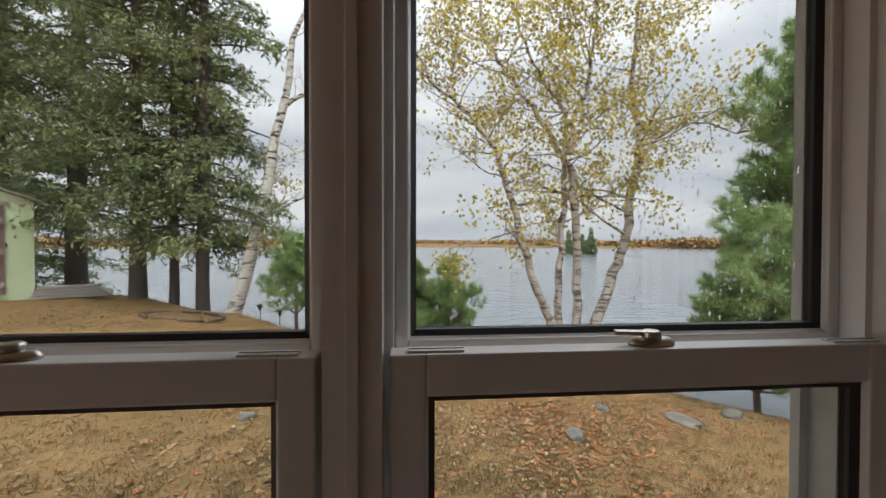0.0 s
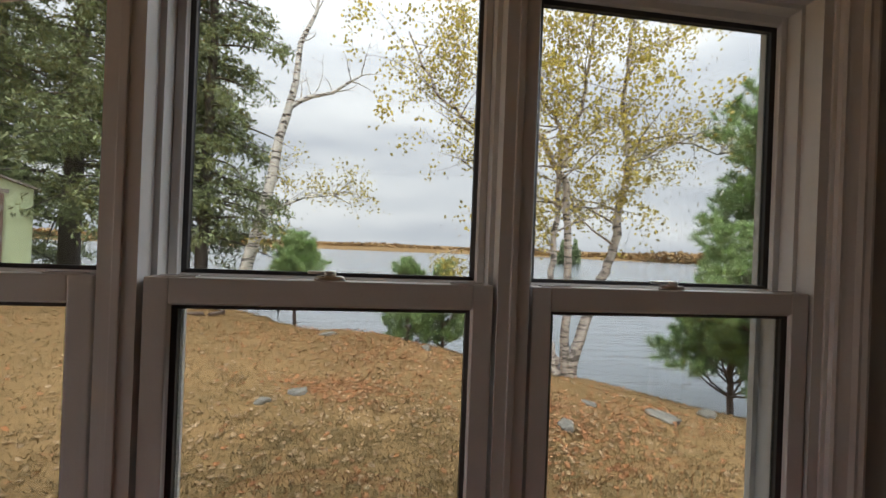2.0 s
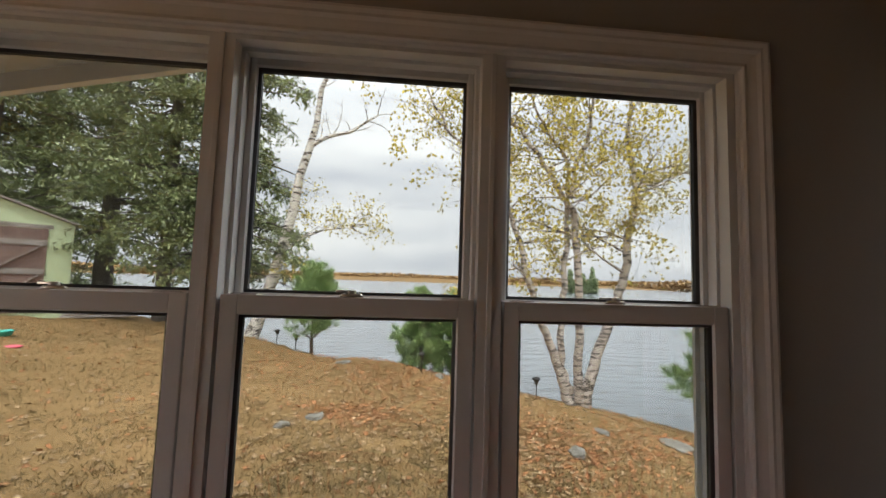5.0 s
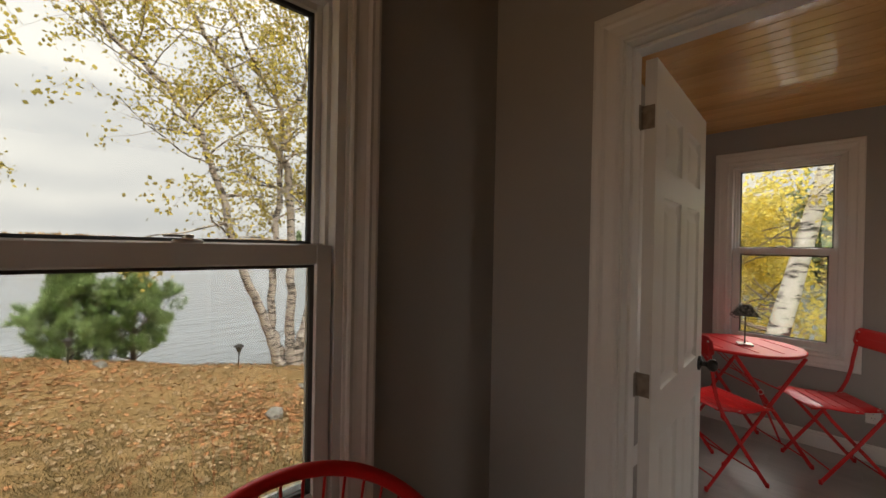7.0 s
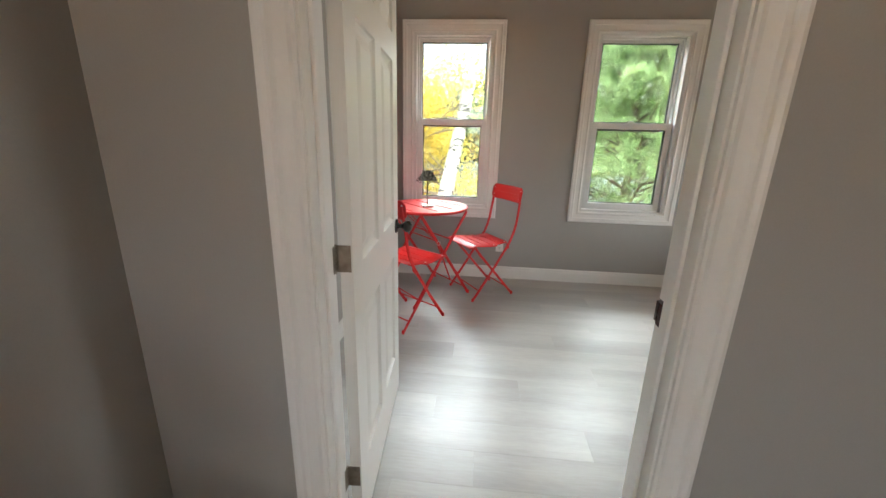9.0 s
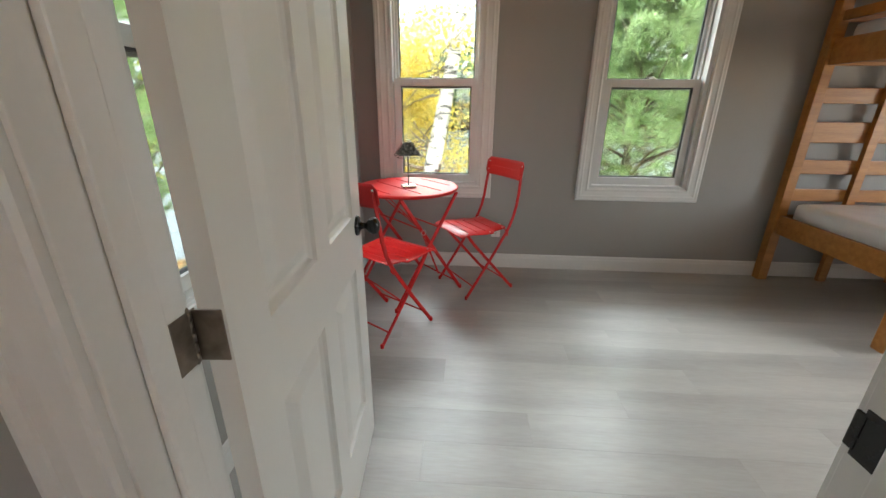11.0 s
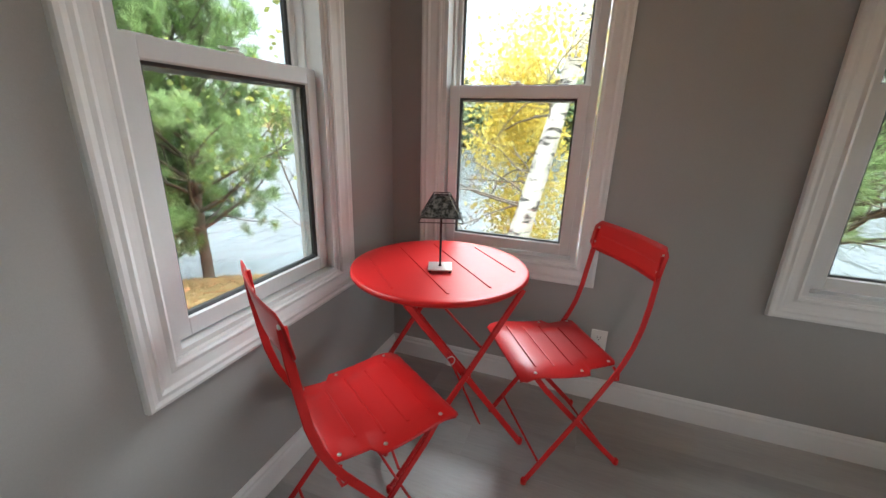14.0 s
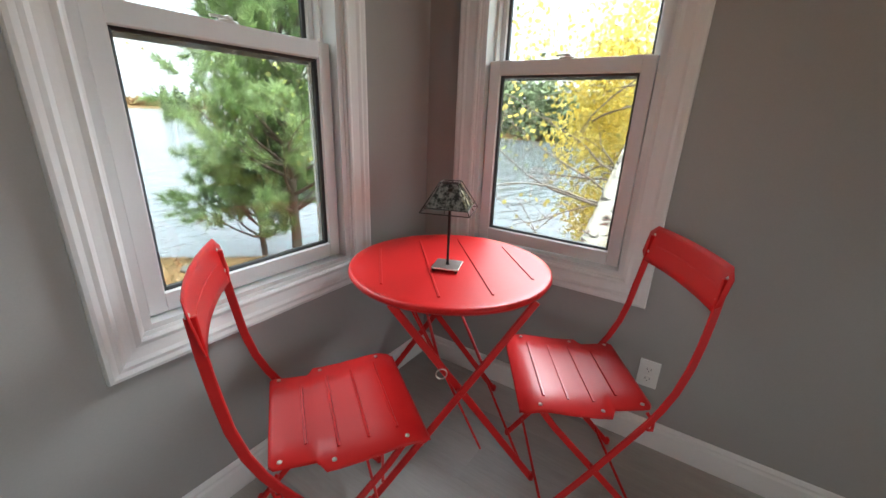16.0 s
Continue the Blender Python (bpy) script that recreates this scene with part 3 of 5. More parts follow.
def panel_door():
    """The slab in its own frame: x from the hinge edge, y from the far face (0) to the near face."""
    x0, x1, t = 0.006, 0.835, 0.035
    z0, z1 = 0.012, 2.035
    y0, y1 = -0.012 - t, -0.012
    stile, mid = 0.115, 0.10
    rows = ((0.24, 0.775), (0.945, 1.60), (1.70, 1.905))
    pw = (x1 - x0 - 2 * stile - mid) / 2
    cols = ((x0 + stile, x0 + stile + pw), (x1 - stile - pw, x1 - stile))
    bm = bmesh.new()
    xs = sorted({x0, x1, *[v for c in cols for v in c]})
    zs = sorted({z0, z1, *[v for r in rows for v in r]})
    for y, s in ((y0, -1), (y1, 1)):
        for a, b in zip(xs, xs[1:]):
            for c, d in zip(zs, zs[1:]):
                if (a, b) in cols and (c, d) in rows:
                    rings = []
                    for o, dep in ((0, 0), (0.003, 0.009), (0.010, 0.0155), (0.015, 0.0168), (0.022, 0.0168), (0.056, 0.0025), (0.06, 0.002)):
                        yy = y - s * dep
                        rings.append([bm.verts.new(p) for p in ((a + o, yy, c + o), (b - o, yy, c + o), (b - o, yy, d - o), (a + o, yy, d - o))])
                    for r, q in zip(rings, rings[1:]):
                        for k in range(4):
                            bm.faces.new((r[k], r[(k + 1) % 4], q[(k + 1) % 4], q[k]))
                    bm.faces.new(rings[-1])
                else:
                    bm.faces.new([bm.verts.new(p) for p in ((a, y, c), (b, y, c), (b, y, d), (a, y, d))])
    for q in (((x0, y0, z0), (x0, y1, z0), (x0, y1, z1), (x0, y0, z1)), ((x1, y0, z0), (x1, y1, z0), (x1, y1, z1), (x1, y0, z1)),
              ((x0, y0, z0), (x1, y0, z0), (x1, y1, z0), (x0, y1, z0)), ((x0, y0, z1), (x1, y0, z1), (x1, y1, z1), (x0, y1, z1))):
        bm.faces.new([bm.verts.new(p) for p in q])
    bmesh.ops.remove_doubles(bm, verts=bm.verts, dist=0.0002)
    bmesh.ops.recalc_face_normals(bm, faces=bm.faces)
    part("door_slab", bm, M_DOOR, door)
    for s, y in ((-1, y0), (1, y1)):
        k = Matrix.Translation((x1 - 0.062, y, 0.905)) @ pose(0, 0, 0, -90 * s)
        part("door_knob", lathe([(0.033, 0), (0.033, 0.004), (0.029, 0.009), (0.014, 0.013), (0.0105, 0.02), (0.011, 0.03), (0.018, 0.036), (0.0255, 0.044), (0.0285, 0.054), (0.0265, 0.064), (0.019, 0.072), (0.008, 0.0755), (0.001, 0.076)], 28, k), M_BLACK, door, "round satin-black door knob")
    part("latch_plate", boxes((x1, x1 + 0.002, y0 + 0.006, y1 - 0.006, 0.875, 0.935), bevel=0.0008), M_BLACK, door)
    for z in (0.25, 0.985, 1.85):
        bm = bmesh.new()
        for i in range(5):
            lathe([(0.0055, z - 0.038 + 0.0152 * i + 0.0006), (0.0055, z - 0.038 + 0.0152 * (i + 1) - 0.0006)], 12, None, bm)
        lathe([(0.004, z - 0.042), (0.006, z - 0.039), (0.006, z + 0.039), (0.004, z + 0.042)], 10, Matrix.Diagonal((0.7, 0.7, 1, 1)), bm)
        box(bm, 0.0035, 0.006, y0 + 0.004, y1 + 0.009, z - 0.038, z + 0.038, 0.0008)
        part("hinge", bm, M_BRONZE, door, "aged bronze butt hinge")
        bm = boxes((2.487, 2.533, JL - 0.0022, JL - 0.0002, z - 0.038, z + 0.038), bevel=0.0008)
        part("hinge_leaf", bm, M_BRONZE, frame1)


panel_door()

# ---- folding table and chairs ----


def bistro_table():
    tb = thing("round_table", pose(4.72, -0.012, 0, 0, 0, 0), "round red metal folding bistro table in the window corner", "table")
    R, zt = 0.348, 0.762
    bm = lathe([(0.002, zt - 0.006), (R - 0.016, zt - 0.006), (R - 0.012, zt - 0.02), (R - 0.006, zt - 0.022), (R, zt - 0.012), (R - 0.002, zt - 0.003), (R - 0.01, zt), (R - 0.03, zt - 0.0015), (0.002, zt - 0.0015)], 72)
    part("tabletop", bm, M_RED, tb)
    ang = radians(-47)
    u, v = Vector((math.cos(ang), math.sin(ang), 0)), Vector((-math.sin(ang), math.cos(ang), 0))
    for k in (-0.24, -0.08, 0.08, 0.24):
        L = math.sqrt((R - 0.05) ** 2 - k ** 2) * 0.92
        a = u * k
        bm = rod(bmesh.new(), [a - v * L + Vector((0, 0, zt - 0.0016)), a + v * L + Vector((0, 0, zt - 0.0016))], [(-0.0046, 0), (-0.0024, 0.0036), (0.0024, 0.0036), (0.0046, 0)])
        part("pressed_rib", bm, M_RED, tb)
    for k in (-0.255, 0.255):
        for s in (-1, 1):
            shift = 0.012 * s if k < 0 else -0.012 * s
            c = v * (k + shift)
            top, foot = c - u * 0.215 * s + Vector((0, 0, 0.735)), c + u * 0.285 * s + Vector((0, 0, 0.012))
            bm = rod(bmesh.new(), [top, foot], flat(0.012, 0.024))
            part("leg", bm, M_RED, tb)
            bm = lathe([(0.008, 0.0), (0.012, 0.003), (0.012, 0.024), (0.007, 0.03)], 12, Matrix.Translation(c + u * 0.287 * s))
            part("foot_cap", bm, M_RED, tb)
        hub = v * k + Vector((0, 0, 0.424))
        part("pivot_bolt", lathe([(0.007, -0.02), (0.009, -0.016), (0.009, 0.016), (0.006, 0.02)], 12, Matrix.Translation(hub) @ (v.to_track_quat("Z", "Y").to_matrix().to_4x4())), M_RED, tb)
    for s, zr, du in ((-1, 0.07, 0.245), (1, 0.07, 0.245), (-1, 0.52, -0.066), (1, 0.52, -0.066)):
        a, b = v * -0.245 + u * du * s + Vector((0, 0, zr)), v * 0.245 + u * du * s + Vector((0, 0, zr))
        part("cross_rod", rod(bmesh.new(), [a, b], circle(0.0055, 8)), M_RED, tb)
    for s in (-1, 1):
        part("top_rail", rod(bmesh.new(), [v * -0.26 + u * 0.21 * s + Vector((0, 0, 0.744)), v * 0.26 + u * 0.21 * s + Vector((0, 0, 0.744))], flat(0.02, 0.008)), M_RED, tb)
    a, b = v * 0.02 - u * 0.2 + Vector((0, 0, 0.738)), v * -0.24 - u * 0.064 + Vector((0, 0, 0.52))
    for w in (-0.05, 0.05):
        part("lock_rod", rod(bmesh.new(), [a + v * w, b + v * w * 0.2, b + v * w * 0.1 + u * 0.15 + Vector((0, 0, -0.35))], circle(0.0035, 8)), M_RED, tb)
    ring = [b + Vector((0, 0, -0.014)) + u * 0.017 * math.cos(q) + Vector((0, 0, 0.017 * math.sin(q))) - v * 0.03 for q in [2 * math.pi * i / 20 for i in range(21)]]
    part("locking_ring", rod(bmesh.new(), ring, circle(0.002, 6)), M_STEEL, tb, "small steel locking ring")


bistro_table()


def folding_chair(m, label):
    """Its own frame: x ahead of the sitter, y to the left, z up."""
    ch = thing("folding_chair", m, label, "chair", "red bistro chairs")
    # pressed seat with notched rear corners and a rolled front
    def seat_z(x):
        return 0.462 - 0.012 * math.sin(max(0, min(1, (x + 0.185) / 0.3)) * math.pi) - (max(0, x - 0.12) / 0.072) ** 2 * 0.016
    bm = bmesh.new()
    rows = []
    for x in (-0.19, -0.18, -0.15, -0.11, -0.085, -0.075, -0.065, -0.03, 0.02, 0.07, 0.11, 0.14, 0.16, 0.175, 0.188, 0.194):
        w = 0.172 if x < -0.08 else (0.186 if x < -0.07 else 0.205)
        if x > 0.18 or x < -0.185:
            w -= 0.012
        rows.append([bm.verts.new((x, w * q, seat_z(x) - (0.006 if abs(q) == 1 else 0))) for q in (-1, -0.965, -0.5, 0, 0.5, 0.965, 1)])
    for a, b in zip(rows, rows[1:]):
        for k in range(6):
            bm.faces.new((a[k], a[k + 1], b[k + 1], b[k])).smooth = True
    bmesh.ops.recalc_face_normals(bm, faces=bm.faces)
    bmesh.ops.solidify(bm, geom=bm.faces[:], thickness=0.0025)
    seat = part("seat", bm, M_RED, ch)
    for x in (-0.105, -0.03, 0.045, 0.118):
        w = 0.115 if x < -0.08 else 0.145
        bm = rod(bmesh.new(), [(x, -w, seat_z(x) + 0.0005), (x, w, seat_z(x) + 0.0005)], [(-0.0042, 0), (-0.0022, 0.0036), (0.0022, 0.0036), (0.0042, 0)])
        part("pressed_rib", bm, M_RED, seat)
    for x, w in ((-0.165, 0.155), (-0.045, 0.18), (0.135, 0.18)):
        for s in (-1, 1):
            part("rivet", lathe([(0.0065, 0), (0.0055, 0.002), (0.001, 0.003)], 10, Matrix.Translation((x, s * w, seat_z(x) + 0.0006))), M_STEEL, seat, "small bright rivet")
    # frames
    for s in (-1, 1):
        y = 0.197 * s
        pts = [(0.14, y, 0.012), (-0.03, y, 0.235), (-0.168, y, 0.43), (-0.195, y, 0.475), (-0.222, y, 0.535), (-0.243, y, 0.61), (-0.254, y, 0.68), (-0.262, y * 0.985, 0.735), (-0.268, y * 0.97, 0.78), (-0.275, y * 0.95, 0.86)]
        part("back_leg", rod(bmesh.new(), pts, flat(0.008, 0.022), up=(1, 0, 0.9)), M_RED, ch)
        part("foot_cap", lathe([(0.008, 0), (0.011, 0.003), (0.011, 0.02), (0.007, 0.027)], 12, Matrix.Translation((0.142, y, 0))), M_RED, ch)
        y2 = 0.178 * s
        part("front_leg", rod(bmesh.new(), [(0.135, y2, 0.45), (0.085, y2, 0.385), (-0.242, y2, 0.03), (-0.258, y2, 0.012)], flat(0.008, 0.02), up=(1, 0, -0.9)), M_RED, ch)
        part("foot_cap", lathe([(0.008, 0), (0.011, 0.003), (0.011, 0.02), (0.007, 0.027)], 12, Matrix.Translation((-0.262, y2, 0))), M_RED, ch)
        part("pivot_bolt", lathe([(0.005, -0.015), (0.007, -0.012), (0.007, 0.012), (0.005, 0.015)], 10, Matrix.Translation((-0.044, 0.187 * s, 0.252)) @ pose(0, 0, 0, 90)), M_RED, ch)
        part("rear_hook", rod(bmesh.new(), [(-0.17, y2, 0.452), (-0.185, y2 * 1.09, 0.43), (-0.178, y2 * 1.15, 0.415), (-0.165, y2 * 1.15, 0.418)], circle(0.005, 8)), M_RED, ch)
    part("foot_rail", rod(bmesh.new(), [(0.088, -0.193, 0.085), (0.088, 0.193, 0.085)], circle(0.005, 8)), M_RED, ch)
    part("foot_rail", rod(bmesh.new(), [(-0.205, -0.176, 0.072), (-0.205, 0.176, 0.072)], circle(0.005, 8)), M_RED, ch)
    # curved backrest plate
    bm = bmesh.new()
    grid = []
    for j in range(7):
        q = j / 6
        row = []
        for i in range(17):
            w = (i / 8 - 1)
            r = 0.03
            e = max(0, abs(w) * 0.212 - (0.212 - r)) / r
            lim = 1 - (1 - math.sqrt(max(0, 1 - e * e))) * 0.42
            zc = (q - 0.5) * 2 * lim
            z = 0.832 + zc * 0.06
            row.append(bm.verts.new((-0.268 - 0.022 * (1 - w * w) - 0.012 * zc, 0.212 * w, z)))
        grid.append(row)
    for a, b in zip(grid, grid[1:]):
        for k in range(16):
            bm.faces.new((a[k], a[k + 1], b[k + 1], b[k])).smooth = True
    bmesh.ops.recalc_face_normals(bm, faces=bm.faces)
    bmesh.ops.solidify(bm, geom=bm.faces[:], thickness=0.003)
    back = part("backrest", bm, M_RED, ch)
    part("pressed_rib", rod(bmesh.new(), [(-0.2655 - 0.022 * (1 - w * w), 0.212 * w, 0.832) for w in [i / 8 - 0.75 for i in range(13)]], [(-0.0015, -0.0035), (0.0018, -0.0014), (0.0018, 0.0014), (-0.0015, 0.0035)]), M_RED, back)
    for w in (-0.88, 0.88):
        for z in (0.805, 0.862):
            part("rivet", lathe([(0.006, -0.004), (0.006, 0.002), (0.005, 0.004), (0.001, 0.005)], 10, Matrix.Translation((-0.268 - 0.022 * (1 - w * w) - 0.2 * (z - 0.832), 0.212 * w, z)) @ pose(0, 0, 0, 0, 90)), M_STEEL, back, "small bright rivet")
    return ch


TALL = Matrix.Diagonal((1, 1, 1.035, 1))
folding_chair(pose(4.243, 0.026, 0, 0, 0, -34) @ TALL, "red metal folding chair with its back to the window")
folding_chair(pose(4.79, -0.452, 0, 0, 0, 122) @ TALL, "red metal folding chair against the grey wall")


def table_lamp():
    lp = thing("table_lamp", pose(4.675, -0.029, 0.762, 0, 0, 20) @ Matrix.Diagonal((0.94, 0.94, 0.94, 1)), "small steel table lamp with a smoky mosaic glass shade", "lamp")
    part("base", boxes((-0.048, 0.048, -0.048, 0.048, 0.008, 0.014), bevel=0.0015), M_STEEL, lp)
    for a in (-1, 1):
        for b in (-1, 1):
            part("foot", lathe([(0.005, 0), (0.006, 0.003), (0.005, 0.009)], 10, Matrix.Translation((0.04 * a, 0.04 * b, 0))), M_DARK, lp)
    part("pole", lathe([(0.008, 0.014), (0.0045, 0.018), (0.0045, 0.26), (0.007, 0.262), (0.007, 0.275)], 14), M_DARK, lp, "dark metal pole")
    zt, zb, rt, rb = 0.308, 0.213, 0.027, 0.083
    sh = part("shade", bmesh.new(), M_SHADE, lp, "four-sided smoky mosaic glass shade")
    bm = bmesh.new()
    def ring(r, z):
        return [bm.verts.new((r * x, r * y, z)) for x, y in ((-1, -1), (1, -1), (1, 1), (-1, 1))]
    o0, o1, i1, i0 = ring(rb - 0.012, zb + 0.012), ring(rt, zt - 0.004), ring(rt - 0.003, zt - 0.004), ring(rb - 0.015, zb + 0.012)
    for a, b in ((o0, o1), (o1, i1), (i1, i0), (i0, o0)):
        for k in range(4):
            bm.faces.new((a[k], a[(k + 1) % 4], b[(k + 1) % 4], b[k]))
    bm.to_mesh(sh.data)
    bm.free()
    co = lambda r, z, k: Vector((r * (-1, 1, 1, -1)[k], r * (-1, -1, 1, 1)[k], z))
    for k in range(4):
        for r, z in ((rb, zb), (rt + 0.004, zt), (rb * 0.9, zb + 0.016)):
            part("wire", rod(bmesh.new(), [co(r, z, k), co(r, z, (k + 1) % 4)], circle(0.0018, 6)), M_DARK, lp)
        part("wire", rod(bmesh.new(), [co(rb, zb, k), co(rt + 0.004, zt, k)], circle(0.0018, 6)), M_DARK, lp)
        m1 = (co(rb, zb, k) + co(rb, zb, (k + 1) % 4)) / 2
        m2 = (co(rt + 0.004, zt, k) + co(rt + 0.004, zt, (k + 1) % 4)) / 2
        part("wire", rod(bmesh.new(), [m1, m2], circle(0.0013, 6)), M_DARK, lp)


table_lamp()

outlet = thing("wall_outlet", pose(WX, -0.664, 0.322, 0, 0, -90), "white plastic double power outlet on the wall", "outlet")
part("cover_plate", boxes((-0.036, 0.036, -0.006, 0.001, -0.058, 0.058), bevel=0.003), M_PLASTIC, outlet)
for z in (-0.02, 0.02):
    sk = part("socket", boxes((-0.0165, 0.0165, -0.0085, -0.005, z - 0.0145, z + 0.0145), bevel=0.002), M_PLASTIC, outlet)
    part("slot", boxes((-0.008, -0.006, -0.0092, -0.008, z - 0.002, z + 0.007), (0.006, 0.008, -0.0092, -0.008, z - 0.002, z + 0.006), (-0.002, 0.002, -0.0092, -0.008, z - 0.01, z - 0.006)), M_GASKET, sk)

# recessed ceiling lamp, off
dl = thing("recessed_light", pose(3.93, -0.865, 2.44 + (WX - 3.93) * math.tan(radians(4)), 0, 4, 0), "round white recessed ceiling light, switched off", "ceiling light")
part("trim_ring", lathe([(0.065, 0.004), (0.065, -0.003), (0.06, -0.008), (0.05, -0.004), (0.048, 0.004)], 36), M_PLASTIC, dl)
part("lens", lathe([(0.048, 0.003), (0.04, -0.001), (0.001, -0.002)], 36), M_PLASTIC, dl)

# ---- bunk bed in the far corner ----


def bunk_bed():
    bd = thing("bunk_bed", pose(0, 0, 0), "golden pine bunk bed with slatted side against the wall", "bunk bed")
    xb, xf, ya, yb = 5.115, 4.12, -2.775, -4.80
    for x in (xb, xf):
        for y in (ya, yb):
            part("post", boxes((x - 0.035, x + 0.035, y - 0.035, y + 0.035, 0, 2.12), bevel=0.006), M_BUNK, bd)
    for z0, z1 in ((0.385, 0.525), (1.545, 1.70)):
        for y in (ya, yb):
            part("end_rail", boxes((xf + 0.036, xb - 0.036, y - 0.014, y + 0.014, z0, z1), bevel=0.005), M_BUNK, bd)
        for x in (xb, xf):
            part("side_rail", boxes((x - 0.014, x + 0.014, yb + 0.036, ya - 0.036, z0, z1), bevel=0.005), M_BUNK, bd)
        part("slat_base", boxes((xf + 0.03, xb - 0.03, yb + 0.03, ya - 0.03, z0 + 0.02, z0 + 0.045)), M_BUNK, bd)
    for z0, z1 in ((0.63, 0.72), (0.83, 0.93), (1.05, 1.19), (1.31, 1.41)):
        part("back_slat", boxes((xb - 0.002, xb + 0.018, yb + 0.036, ya - 0.036, z0, z1), bevel=0.004), M_BUNK, bd)
    for z0, z1 in ((1.80, 1.86), (1.93, 1.99)):
        for x in (xb, xf):
            part("guard_rail", boxes((x - 0.012, x + 0.012, yb + 0.036, ya - 0.036, z0, z1), bevel=0.004), M_BUNK, bd)
        part("guard_rail", boxes((xf + 0.036, xb - 0.036, ya - 0.012, ya + 0.012, z0, z1), bevel=0.004), M_BUNK, bd)
    for y in (-3.22, -3.74, -4.28):
        part("upright", boxes((xb - 0.04, xb - 0.004, y - 0.03, y + 0.03, 0.0, 1.54), bevel=0.004), M_BUNK, bd)
    for z, nm in ((0.43, "lower"), (1.59, "upper")):
        bm = bmesh.new()
        box(bm, xf + 0.045, xb - 0.05, yb + 0.045, ya - 0.05, z, z + 0.20, 0.05)
        ob = part("mattress", bm, M_SHEET)
        for p in ob.data.polygons:
            p.use_smooth = True
        tagged(ob, "white sheeted mattress on the %s bunk" % nm, "mattress", "bunk mattresses")


bunk_bed()

# ---- red hoop-back chairs in the den ----


def hoop_chair(m, label):
    """Its own frame: the sitter looks along -y; the round back stands at +y."""
    ch = thing("hoop_chair", m, label, "chair", "red hoop-back chairs")
    part("seat", lathe([(0.01, 0.40), (0.25, 0.405), (0.27, 0.415), (0.272, 0.43), (0.25, 0.44), (0.01, 0.432)], 40), M_RED, ch)
    hoop = []
    for i in range(41):
        a = math.pi * i / 40
        x, h = 0.37 * math.cos(a), math.sin(a)
        hoop.append((x, -0.05 + 0.27 * h ** 0.8 + 0.03, 0.585 + 0.335 * h ** 0.9))
    part("hoop", rod(bmesh.new(), hoop, circle(0.0165, 12), up=(0, 1, 0.2)), M_RED, ch)
    for i in range(1, 24):
        a = math.pi * i / 24
        x, h = math.cos(a), math.sin(a)
        top = (0.37 * x, -0.02 + 0.27 * h ** 0.8, 0.585 + 0.335 * h ** 0.9)
        foot = (0.25 * x, 0.02 + 0.22 * h, 0.42)
        part("spindle", rod(bmesh.new(), [foot, ((top[0] + foot[0]) / 2, (top[1] + foot[1]) / 2 + 0.01, (top[2] + foot[2]) / 2), top], circle(0.0035, 6), up=(0, 1, 0)), M_RED, ch)
    for a in (45, 135, 225, 315):
        c, s = math.cos(radians(a)), math.sin(radians(a))
        part("leg", rod(bmesh.new(), [(0.2 * c, 0.2 * s, 0.405), (0.27 * c, 0.27 * s, 0.0)], circle(0.012, 10)), M_RED, ch)
    return ch


HOOP_R = hoop_chair(pose(1.50, 0.03, 0, 0, 0, -4), "red hoop-back spindle chair by the lake window")
copy_thing(HOOP_R, pose(0.62, 0.03, 0, 0, 0, 5))

# ---- outdoors ----
WATER_Z = -2.15
SHORE = ((-200, 17.0), (-20, 15.0), (-10, 13.4), (-6, 11.9), (-3.9, 10.9), (-3.1, 10.7), (-1.9, 10.0), (-0.7, 9.6), (0.5, 9.4), (1.6, 9.8), (2.6, 10.2), (3.7, 10.3), (4.7, 10.2), (5.5, 9.7), (6.6, 9.0), (8.0, 8.3), (9.2, 7.3), (10.0, 5.5), (10.8, 2.0))


def shore_y(x):
    xs, ys = zip(*SHORE)
    return np.interp(x, xs, ys)


def ground_z(x, y):
    x, y = np.asarray(x, float), np.asarray(y, float)
    base = -0.47 - 0.085 * np.clip(x, -9, 9.5) - 0.25 * np.clip(0.5 * x + 0.75 * y - 6.6, 0, 4.2)
    east = 10.9 + 0.5 * np.sin(y * 0.35)
    inside = np.minimum(shore_y(np.minimum(x, 10.8)) - y, (east - x))
    t = np.clip((inside + 0.9) / 1.7, 0, 1)
    t = t * t * (3 - 2 * t)
    near = base * t + (-3.1) * (1 - t)
    near = near + 0.05 * np.sin(x * 1.3 + 0.5) * np.sin(y * 0.9) * t + 0.025 * np.sin(x * 3.1 + y * 2.3) * t
    # the far shores rise again out of the lake
    r = np.hypot(x, y)
    az = np.degrees(np.arctan2(x, y))
    far = np.interp(az, (-180, -30, 0, 25, 45, 55, 62, 70, 100, 180), (420, 420, 420, 420, 300, 130, 82, 64, 60, 75))
    k = np.clip((r - far) / 60, 0, 1)
    return np.where(r > 45, np.maximum(near, -3.1 + 9.0 * k), near)


def axis_steps(a0, a1, fine, far):
    inner = np.arange(a0, a1 + fine, fine)
    out = [d for d in np.geomspace(1.0, far, 26)]
    return np.concatenate([[a0 - d for d in out[::-1]], inner, [inner[-1] + d for d in out]])


